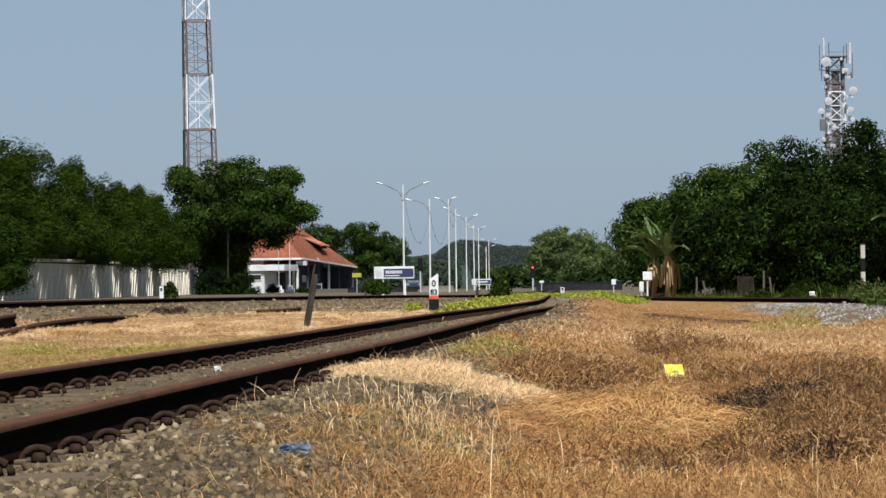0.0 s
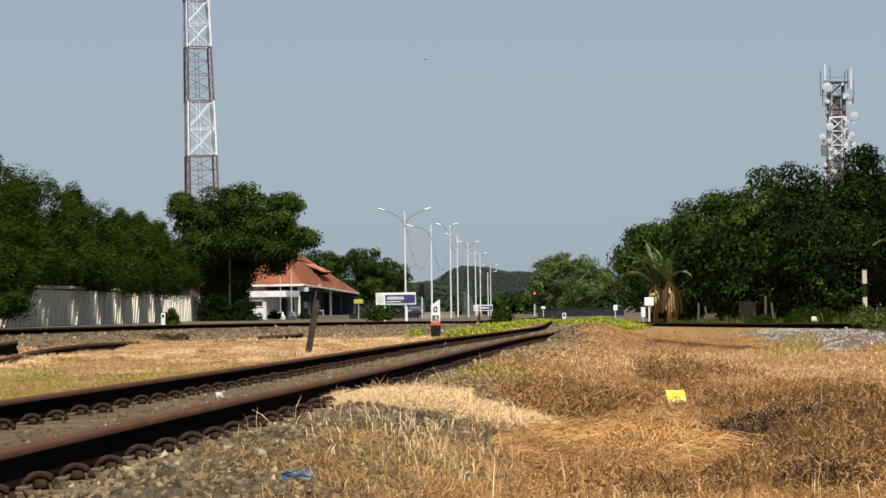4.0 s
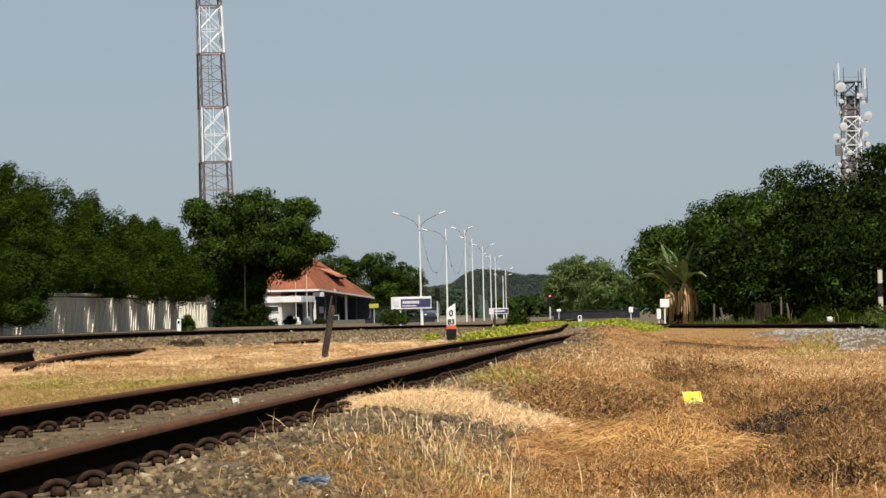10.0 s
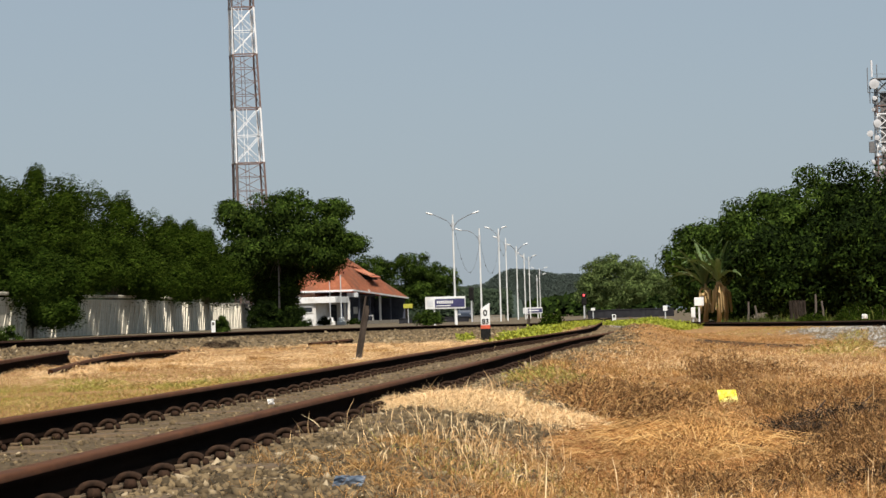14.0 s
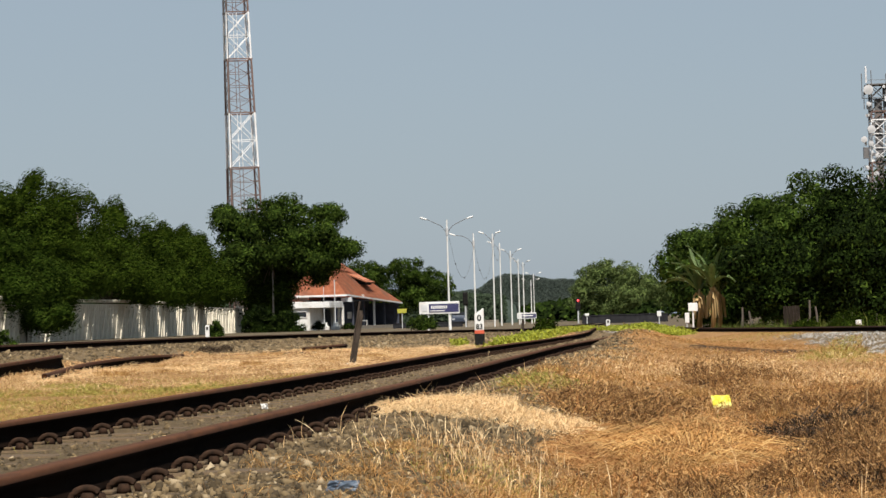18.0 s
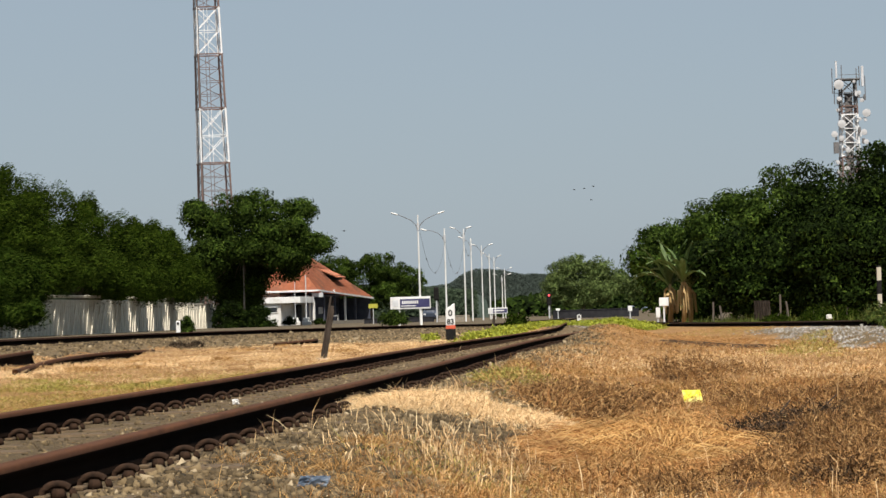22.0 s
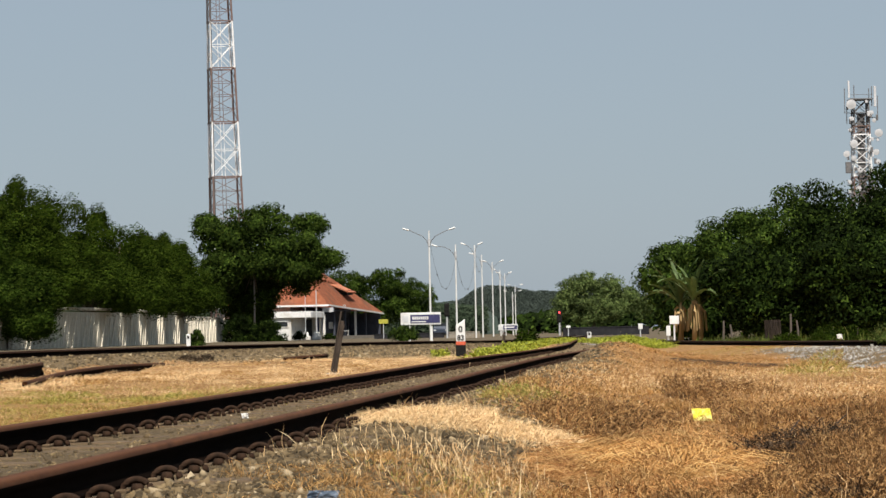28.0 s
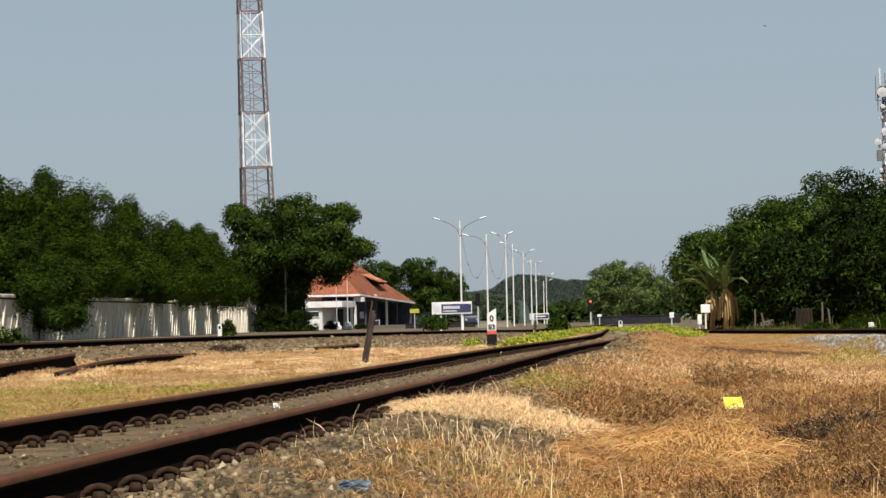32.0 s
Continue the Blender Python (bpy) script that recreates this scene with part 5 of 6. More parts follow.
# ---- station ----
def station():
    root = thing("station_building", pose(-10.6, 291, 0, 0, 0, -9.5), "white station building with orange clay-tiled hip roof", "building")
    # local: the front faces -y, the track side +x; the corner next to the track is the origin
    L, W = 29.0, 10.0
    wall = bmesh.new()
    box(wall, (-W / 2 - 1.2, L / 2 + 1.2, 1.75), (W - 2.4, L - 2.4, 3.5))
    part("wall", wall, MAT_WHITE, root)
    roof = bmesh.new()
    e, h = 3.6, 9.2
    for z0, z1 in ((0, 0.14),):
        a, b2, c, d2 = [roof.verts.new(p) for p in ((2.2, -0.5, e), (-W - 0.5, -0.5, e), (-W - 0.5, L + 0.5, e), (2.6, L + 0.5, e - 0.75))]
        r1, r2 = roof.verts.new((-3.3, 5.0, h)), roof.verts.new((-3.3, 8.5, h))
        for f in ((a, b2, r1), (b2, c, r2, r1), (c, d2, r2), (d2, a, r1, r2)):
            roof.faces.new(f)
        bmesh.ops.solidify(roof, geom=roof.faces[:], thickness=0.16)
    rf = part("roof", roof, MAT_TILE, root, "orange-red clay-tiled hip roof")
    up = bmesh.new()
    for quad in (((-3.3, 5.0, h), (-3.3, 8.5, h), (-0.2, 17.2, 5.75), (-0.9, 3.0, 6.65)), ((-3.3, 5.0, h), (-0.9, 3.0, 6.65), (-6.9, 2.2, 6.3))):
        vs = [up.verts.new((q[0] + 0.10, q[1] - 0.06, q[2] + 0.16)) for q in quad]
        up.faces.new(vs)
    bmesh.ops.solidify(up, geom=up.faces[:], thickness=0.10)
    part("upper_roof", up, MAT_TILE_UPPER, rf, "brighter orange clay tiles on the upper roof")
    dm = boxes(((0.9, 15.0, 5.0), (1.3, 3.6, 0.5)))
    part("dormer", dm, MAT_BLACK, rf, "dark louvred roof vent")
    dm = bmesh.new()
    box(dm, (0.8, 15.0, 5.45), (2.2, 4.6, 0.12), Matrix.Rotation(radians(24), 4, "Y"))
    part("dormer_roof", dm, MAT_TILE, rf)
    part("fascia", boxes(((-W / 2 + 0.8, -0.56, e - 0.10), (W + 2.8, 0.08, 0.18))), MAT_WHITE, root, "white front fascia board")
    fs = bmesh.new()
    box(fs, (2.42, L / 2, e - 0.46), (0.08, L + 1, 0.17), Matrix.Rotation(math.atan(0.75 / L), 4, "X").inverted() @ Matrix.Rotation(-0.0138, 4, "Z"))
    part("fascia", fs, MAT_WHITE, root, "white track-side fascia board")
    # all columns but the third carry the eave's shade in their colour
    for k in range(5):
        part("column", boxes(((1.9, 4.0 + k * 6.0, 1.5), (0.2, 0.2, 3.0))), MAT_WHITE if k == 2 else MAT_SHADE_WALL, root)
    # the flat-roofed annex in front
    part("annex", boxes(((-2.6, -4.5, 1.25), (4.8, 6.6, 2.5))), MAT_WHITE, root, "white flat-roofed annex")
    part("canopy", boxes(((-1.6, -4.6, 2.55), (7.0, 7.0, 0.62)), bevel=0.03), MAT_WHITE, root, "white flat canopy over the annex")
    wf = part("window", boxes(((-1.4, -7.83, 1.62), (1.7, 0.06, 0.50))), MAT_WINDOW, root, "long dark window")
    part("window_frame", boxes(((-1.4, -7.85, 1.90), (1.8, 0.08, 0.06)), ((-1.4, -7.85, 1.34), (1.8, 0.08, 0.06))), MAT_WHITE, wf)
    part("door", boxes(((0.25, -1.2, 1.05), (0.7, 0.06, 2.1))), MAT_WINDOW, root, "dark doorway")
    part("partition", boxes(((0.1, -1.0, 1.2), (1.4, 0.2, 2.4))), MAT_WHITE, root, "white recessed wall under the canopy")
    for cx in (0.95, 1.45, 1.85):
        part("pier", boxes(((cx, -1.15, 1.2), (0.24, 0.24, 2.4)), bevel=0.01), MAT_WHITE, root, "white pier between dark openings")
    for cx in (-2.4, -1.2):
        part("window", boxes(((cx, -1.2 + 2.36, 1.7), (0.9, 0.06, 1.0))), MAT_WINDOW, root, "dark window")
    for k in range(6):
        part("door", boxes(((-1.03, 3 + k * 4.6, 1.2), (0.06, 1.5, 2.3))), MAT_WINDOW, root, "dark track-side door")
    # walls and soffit coloured with eave shade; both cross walls are added for it
    part("inner_wall", boxes(((-1.05, L / 2 + 1, 1.7), (0.1, L - 2.6, 3.3))), MAT_SHADE_WALL, root, "dark blue track-side wall coloured with eave shade")
    part("shade_cross_wall", boxes(((0.45, 4.2, 1.6), (2.9, 0.15, 3.2))), MAT_SHADE_WALL, root, "added dark blue cross wall holding the eave shade")
    part("shade_cross_wall", boxes(((0.75, L - 1.0, 1.4), (3.5, 0.15, 2.8))), MAT_SHADE_WALL, root, "added dark blue end wall holding the eave shade")
    part("soffit", boxes(((0.55, 14.5, 3.02), (3.2, 28.0, 0.05))), MAT_SHADE_WALL, root, "eave soffit coloured with its own shade")
    part("gable_board", boxes(((1.6, 8.0, 3.45), (1.5, 0.08, 0.34))), MAT_WHITE, root, "white gable board")
    part("door", boxes(((0.2, 4.10, 1.15), (0.95, 0.06, 2.1))), MAT_BLUE_DOOR, root, "blue double door under the eave")
    part("notice_board", boxes(((1.55, 4.08, 1.45), (0.5, 0.05, 0.7)), bevel=0.01), MAT_WHITE, root, "white notice board")
    part("railing", boxes(((2.05, 9.0, 0.85), (0.06, 4.0, 0.08)), ((2.05, 7.2, 0.5), (0.08, 0.08, 0.9)), ((2.05, 10.8, 0.5), (0.08, 0.08, 0.9))), MAT_WHITE, root, "white verandah railing")
    part("post", boxes(((0.9, 4.05, 1.3), (0.16, 0.16, 2.6))), MAT_WHITE, root, "white verandah post")
    part("bench", boxes(((-0.3, 2.6, 0.55), (1.4, 0.5, 0.08)), ((-0.9, 2.6, 0.3), (0.08, 0.4, 0.5)), ((0.3, 2.6, 0.3), (0.08, 0.4, 0.5))), MAT_GALV, root, "pale bench on the verandah")
    part("platform", boxes(((1.2, L / 2, 0.1), (3.6, L + 4, 0.5))), MAT_CONCRETE, root, "low concrete platform")
    part("vent", boxes(((2.0, 0.4, 3.05), (1.1, 0.5, 0.45))), MAT_GALV, root, "grey box under the eave")
    return root


# dark blue that holds the deep shade under the track-side eave
MAT_SHADE_WALL = surface("eave_shade_wall", (0.03, 0.035, 0.05), (0.06, 0.065, 0.085), 1, 0.8)
MAT_BLUE_DOOR = surface("blue_door_paint", (0.02, 0.03, 0.10), (0.035, 0.05, 0.15), 3, 0.6)
MAT_WINDOW = surface("dark_glass", (0.012, 0.014, 0.018), (0.03, 0.034, 0.04), 3, 0.25, 0, None, 0.05, 0.002, 0.5)
station()


def flagpole(x, y, h, r, label):
    root = thing("flagpole", pose(x, y, 0), label, "flagpole")
    part("pole", tubes((((0, 0, 0.2), (0, 0, h)), r, r * 0.8), sides=8), MAT_GALV, root)
    part("base", boxes(((0, 0, 0.2), (0.9, 0.9, 0.4)), ((0, 0, 0.55), (0.55, 0.55, 0.4)), bevel=0.05), MAT_WHITE, root, "stepped white plinth")


flagpole(-9.08, 270, 4.8, 0.06, "slim white flagpole on a stepped plinth before the station")
flagpole(-10.28, 274, 5.0, 0.04, "slim grey pole before the station")


def small_sign(name, x, y, w, h, z, mat, label, posts=1, post_mat=None, z0=0.0):
    root = thing(name, pose(x, y, z0), label, "sign")
    part("panel", boxes(((0, 0, z), (w, 0.05, h)), bevel=0.01), mat, root)
    for k in range(posts):
        px = (k - (posts - 1) / 2) * w * 0.6
        part("post", tubes((((px, 0.05, -0.2), (px, 0.05, z + h * 0.3)), 0.035, 0.035)), post_mat or MAT_GALV, root)
    return root


MAT_YELLOW = surface("yellow_sign_paint", (0.27, 0.2625, 0.03), (0.375, 0.3525, 0.0525), 5, 0.6)
MAT_NAVY = surface("dark_blue_sign_paint", (0.02625, 0.02625, 0.075), (0.045, 0.045, 0.1125), 5, 0.5)
small_sign("yellow_sign", -2.6, 260, 0.85, 0.40, 1.60, MAT_YELLOW, "yellow-green signboard by the station")


def name_board(x, y, w, h, z, label, parts):
    root = thing("station_sign", pose(x, y, 0), label, "sign")
    part("panel", boxes(((0, 0, z), (w, 0.08, h)), bevel=0.015), MAT_WHITE, root)
    part("field", boxes(((w * 0.11, -0.05, z - h * 0.02), (w * 0.74, 0.02, h * 0.68))), MAT_NAVY, root, "dark blue lettering field")
    part("emblem", boxes(((-w * 0.38, -0.05, z), (w * 0.15, 0.02, h * 0.55)), bevel=0.008), MAT_GALV, root, "pale emblem square")
    if parts:
        for k in range(8):
            part("lettering", boxes(((-w * 0.19 + k * w * 0.052, -0.065, z + h * 0.05), (w * 0.036, 0.012, h * 0.24))), MAT_WHITE, root)
        part("lettering", boxes(((-w * 0.05, -0.065, z - h * 0.24), (w * 0.36, 0.012, h * 0.07))), MAT_WHITE, root)
    else:
        part("lettering", boxes(((w * 0.05, -0.065, z), (w * 0.55, 0.012, h * 0.2))), MAT_WHITE, root)
    for px in (-w * 0.28, w * 0.27):
        part("post", boxes(((px, 0.09, z / 2 - 0.1), (0.10, 0.09, z + 0.2))), MAT_WHITE, root)


name_board(0.55, 170, 2.42, 0.74, 1.36, "white station nameboard with a dark blue field on two posts", True)
name_board(11.25, 330, 2.25, 0.70, 0.92, "small white and blue nameboard on posts beyond the yard", False)


# ---- lamp posts ----
MAT_GREY_STEEL = surface("dark_grey_steel", (0.075, 0.075, 0.075), (0.165, 0.1575, 0.1575), 2, 0.7)
def lamp_post(x, y, h, arms, label, turn=0.0, drop=0.06):
    root = thing("street_lamp", pose(x, y, 0, 0, 0, turn), label, "street lamp", "lamp posts along the yard")
    part("pole", tubes((((0, 0, -0.2), (0, 0, h * 0.5), (0, 0, h)), 0.066, 0.042), sides=8), MAT_WHITE, root)
    part("collar", tubes((((0, 0, h * 0.86), (0, 0, h * 0.93)), 0.085, 0.085), sides=8), MAT_GALV, root)
    for s in arms:
        a = part("arm", tubes((((0, 0, h - 0.95), (s * 0.16, 0, h - 0.62), (s * 0.40, 0, h - 0.36), (s * 0.8, 0, h - 0.16), (s * 1.28, 0, h + drop)), 0.026, 0.020)), MAT_GREY_STEEL, root)
        bm = bmesh.new()
        box(bm, (s * 1.28 + math.copysign(0.2, s), 0, h + drop + 0.05), (0.46, 0.18, 0.10), Matrix.Rotation(-math.copysign(0.3, s), 4, "Y"), 0.04)
        part("lamp_head", bm, MAT_WHITE, a, "pale cobra lamp head")
    return root


LAMP2 = "white steel lamp post with two curved arms"
LAMP1 = "white steel lamp post with one curved arm"
lamp_post(1.21, 180, 7.0, (-1, 1), LAMP2)
lamp_post(3.2, 200, 6.7, (-1,), LAMP1, 0, -0.1)
for x, y, h, arms in ((5.12, 225, 7.4, (-1, 0.35)), (6.3, 250, 7.3, (-1,)), (7.8, 270, 7.1, (-0.8, 1)), (9.15, 290, 6.75, (-0.7,)), (10.3, 310, 6.8, (-0.8, 0.6)), (12.2, 340, 5.2, (-1, 1)), (14.0, 380, 6.6, (-1, 1))):
    lamp_post(x, y, h, [q * 0.55 for q in arms], LAMP2 if len(arms) > 1 else LAMP1, rng.uniform(-15, 15))


def cable(pts, sag, label):
    bm = bmesh.new()
    for a, b2 in zip(pts, pts[1:]):
        a, b2 = Vector(a), Vector(b2)
        line = [a.lerp(b2, k / 12) - Vector((0, 0, sag * 4 * (k / 12) * (1 - k / 12))) for k in range(13)]
        tube(bm, line, 0.009, sides=4)
        for k in (3, 7):
            box(bm, line[k], (0.07, 0.07, 0.10), bevel=0.02)
    tagged(part("hanging_cable", bm, MAT_CABLE), label, "cable")


cable([(1.25, 180, 6.4), (3.2, 200, 5.7)], 2.6, "black cable sagging between the lamp posts")
cable([(3.22, 200, 5.9), (5.12, 225, 6.2)], 2.4, "black cable sagging between the lamp posts")
cable([(5.12, 225, 6.5), (6.3, 250, 6.4)], 0.9, "black cable sagging between the lamp posts")


# ---- towers ----
def lattice(parent, mat, z0, w0, z1, w1, panels, r, kind="x"):
    """The braces and level bars of a square lattice mast between two heights, each a part of its section."""
    for k in range(panels):
        a, c = k / panels, (k + 1) / panels
        wa, wc = w0 + (w1 - w0) * a, w0 + (w1 - w0) * c
        za, zc = z0 + (z1 - z0) * a, z0 + (z1 - z0) * c
        ca = [(-wa, -wa, za), (wa, -wa, za), (wa, wa, za), (-wa, wa, za)]
        cc = [(-wc, -wc, zc), (wc, -wc, zc), (wc, wc, zc), (-wc, wc, zc)]
        for i in range(4):
            j = (i + 1) % 4
            bars = [("brace", ca[i], cc[j]), ("level_bar", cc[i], cc[j])]
            if kind == "x":
                bars.append(("brace", ca[j], cc[i]))
            for nm, p, q in bars:
                part(nm, tubes(((p, q), r, r), sides=4), mat, parent)


def red_white_tower(x, y, turn):
    root = thing("lattice_tower", pose(x, y, 0, 0, -1.0, turn), "tall red and white steel lattice tower behind the trees", "tower")
    levels = [0, 6.3, 12.7, 19.1, 25.5, 31.8, 37.3, 42.8, 48.3]
    for k, (z0, z1) in enumerate(zip(levels, levels[1:])):
        w0, w1 = 1.98 - 0.019 * z0, 1.98 - 0.019 * z1
        mat = MAT_TOWER_WHITE if k % 2 else MAT_TOWER_RED
        ring = boxes(((0, -w1, z1), (w1 * 2 + 0.3, 0.14, 0.14)), ((0, w1, z1), (w1 * 2 + 0.3, 0.14, 0.14)), ((-w1, 0, z1), (0.14, w1 * 2, 0.14)), ((w1, 0, z1), (0.14, w1 * 2, 0.14)))
        sec = part("section_frame", ring, MAT_TOWER_RED, root, "white-painted lattice section" if k % 2 else "faded red lattice section")
        lattice(sec, mat, z0, w0, z1, w1, 2 if k % 2 else 4, 0.05 if k % 2 else 0.042, "x" if k % 2 else "z")
        for sx, sy in ((-1, -1), (1, -1), (1, 1), (-1, 1)):
            part("leg", tubes((((sx * w0, sy * w0, z0), (sx * w1, sy * w1, z1)), 0.11, 0.11)), mat, sec)
        part("ladder", boxes(((-0.35, 0, (z0 + z1) / 2), (0.06, 0.06, z1 - z0)), ((0.05, 0, (z0 + z1) / 2), (0.06, 0.06, z1 - z0))), mat, sec)
    for dx in (-2.25, -1.75):
        part("cable_run", tubes((((dx, -1.9, 0), (dx * 0.62, -1.2, 48)), 0.06, 0.06)), MAT_CABLE, root, "dark cable run")


red_white_tower(-21.12, 330, 12)


def dish(root, x, y, z, r, yaw):
    bm = bmesh.new()
    rings = []
    for k, (rr, d) in enumerate(((0.02, 0.18), (0.6, 0.06), (1.0, -0.10), (1.0, -0.42), (0.02, -0.46))):
        rings.append([bm.verts.new((math.cos(i * math.pi / 7) * rr * r * 0.74, d * r, math.sin(i * math.pi / 7) * rr * r * 0.74)) for i in range(14)])
    for a, c in zip(rings, rings[1:]):
        for i in range(14):
            bm.faces.new((a[i], a[(i + 1) % 14], c[(i + 1) % 14], c[i]))
    ob = part("dish", bm, MAT_DISH, root, "white drum dish")
    ob.matrix_basis = pose(x, y, z, 0, 0, yaw)


MAT_DISH = surface("dish_cover", (0.40, 0.40, 0.41), (0.56, 0.56, 0.57), 2, 0.7, 0, (0.30, 0.30, 0.30))


def antenna_tower(x, y):
    root = thing("antenna_tower", pose(x, y, -1.7), "antenna mast crowded with white dishes above the trees", "tower")
    for k, (z0, z1) in enumerate(((0, 8), (8, 16), (16, 23), (23, 29), (29, 30.2), (30.2, 34))):
        w0, w1 = 1.75 - 0.022 * z0, 1.75 - 0.022 * z1
        mat = (MAT_TOWER_RED, MAT_TOWER_WHITE, MAT_TOWER_RED, MAT_TOWER_WHITE, MAT_TOWER_RED, MAT_GREY_STEEL)[k]
        ring = boxes(((0, -w1, z1), (w1 * 2 + 0.2, 0.16, 0.16)), ((0, w1, z1), (w1 * 2 + 0.2, 0.16, 0.16)), ((-w1, 0, z1), (0.16, w1 * 2, 0.16)), ((w1, 0, z1), (0.16, w1 * 2, 0.16)))
        sec = part("section_frame", ring, mat, root)
        lattice(sec, mat, z0, w0, z1, w1, max(1, round((z1 - z0) / 2)), 0.07)
        for sx, sy in ((-1, -1), (1, -1), (1, 1), (-1, 1)):
            part("leg", tubes((((sx * w0, sy * w0, z0), (sx * w1, sy * w1, z1)), 0.13, 0.13)), mat, sec)
    part("cable_run", boxes(((0.1, 0.3, 16), (1.1, 0.12, 32))), MAT_GREY_STEEL, root, "grey bundle of cables")
    for dx, dz, r in ((2.35, 31.3 - 2.2, 0.78), (-1.6, 31.2, 0.45), (1.35, 32.0, 0.42), (1.75, 30.9, 0.40), (-2.3, 26.2, 0.62), (-1.3, 25.6, 0.5), (1.9, 26.4, 0.6), (2.1, 25.0, 0.5), (-0.5, 23.9, 0.5), (2.5, 22.6, 0.75), (1.9, 21.4, 0.5), (-2.0, 22.2, 0.4), (-0.7, 21.3, 0.5), (1.2, 23.6, 0.4), (-1.7, 29.6, 0.35), (2.2, 20.6, 0.5), (-1.4, 33.5, 0.3), (0.7, 33.6, 0.3), (1.3, 28.3, 0.35)):
        dish(root, dx, -1.5, dz, r, rng.uniform(-35, 35))
    dish(root, -1.5, -1.6, 33.2, 0.95, -10)
    dish(root, -1.35, -1.7, 27.6, 0.8, 12)
    for dx, z0, z1, w in ((-1.75, 34.2, 36.6, 0.24), (1.95, 32.9, 35.8, 0.34)):
        part("panel_antenna", boxes(((dx, -1.2, (z0 + z1) / 2), (w, 0.2, z1 - z0)), bevel=0.03), MAT_DISH, root, "tall white panel antenna")
    for dx, z0, z1 in ((-2.35, 32, 35.6), (-1.0, 34, 36), (1.5, 33, 35.8), (1.1, 34, 35.5), (2.3, 31, 34.4), (-2.1, 30.5, 33)):
        part("mast_pipe", tubes((((dx, -1.1, z0), (dx, -1.1, z1)), 0.06, 0.06)), MAT_GREY_STEEL, root)
    for k in range(26):
        dx, dz = (-1 if k % 2 else 1) * float(rng.uniform(0.9, 2.2)), float(rng.uniform(19.5, 33.5))
        part("radio_box", boxes(((dx, -1.5, dz), (float(rng.uniform(0.18, 0.42)), 0.3, float(rng.uniform(0.3, 0.9)))), bevel=0.03), MAT_GREY_STEEL if k % 3 else MAT_DISH, root, "small radio box")
    for k in range(12):
        dz, sx = float(rng.uniform(20, 33.5)), -1 if k % 2 else 1
        part("bracket", tubes((((sx * 0.9, -1.2, dz), (sx * float(rng.uniform(1.7, 2.5)), -1.5, dz + float(rng.uniform(-0.2, 0.4)))), 0.05, 0.05)), MAT_GREY_STEEL, root)
    part("radio_box", boxes(((-2.1, -1.3, 24.3), (0.7, 0.5, 1.6)), bevel=0.04), MAT_GREY_STEEL, root, "grey radio box")
    part("platform", boxes(((0, 0, 34.0), (3.2, 3.2, 0.15)), ((0, -1.5, 34.6), (3.1, 0.06, 0.06))), MAT_GREY_STEEL, root)


antenna_tower(64.3, 400)


# ---- signals and posts along the yard ----
def signal(x, y, h, lit, label):
    root = thing("railway_signal", pose(x, y, 0), label, "signal")
    part("mast", tubes((((0, 0, -0.2), (0, 0, h - 0.9)), 0.07, 0.07), sides=8), MAT_GALV, root)
    hd = part("signal_head", boxes(((0, 0, h - 0.6), (0.44, 0.25, 1.15)), bevel=0.08), MAT_BLACK, root, "black signal head")
    for k in range(3):
        bm = bmesh.new()
        bmesh.ops.create_cone(bm, cap_ends=True, segments=14, radius1=0.10, radius2=0.10, depth=0.05, matrix=Matrix.Translation((0, -0.15, h - 0.25 - k * 0.36)) @ Matrix.Rotation(radians(90), 4, "X"))
        part("lens", bm, MAT_LIT if lit and k == 0 else MAT_BLACK, hd, "glowing red lens" if lit and k == 0 else "dark lens")
    part("ladder", boxes(((0.16, 0.1, h * 0.3), (0.03, 0.03, h * 0.6))), MAT_GREY_STEEL, root)


MAT_LIT, n, l, b = node_mat("red_signal_light", 0.4)
b.inputs["Base Color"].default_value = (0.6, 0.03, 0.03, 1)
b.inputs["Emission Color"].default_value = (1.0, 0.10, 0.10, 1)
b.inputs["Emission Strength"].default_value = 1.2
signal(13.60, 260, 2.35, True, "black railway signal showing red at the yard's end")
signal(3.0, 240, 3.0, False, "dark railway signal beside the lamp posts")
small_sign("white_marker_sign", 11.08, 200, 0.30, 0.17, 0.72, MAT_WHITE, "small white marker sign on a thin post")
small_sign("white_marker_sign", 12.95, 160, 0.24, 0.30, 0.62, MAT_WHITE, "small white sign near the grey wall")
small_sign("white_board", 10.32, 111, 0.37, 0.33, 0.82, MAT_WHITE, "white board on a white post at the bank's end", 1, MAT_WHITE)
small_sign("white_marker_sign", 10.17, 112, 0.17, 0.40, 0.40, MAT_WHITE, "narrow white marker plate in front of the trees")


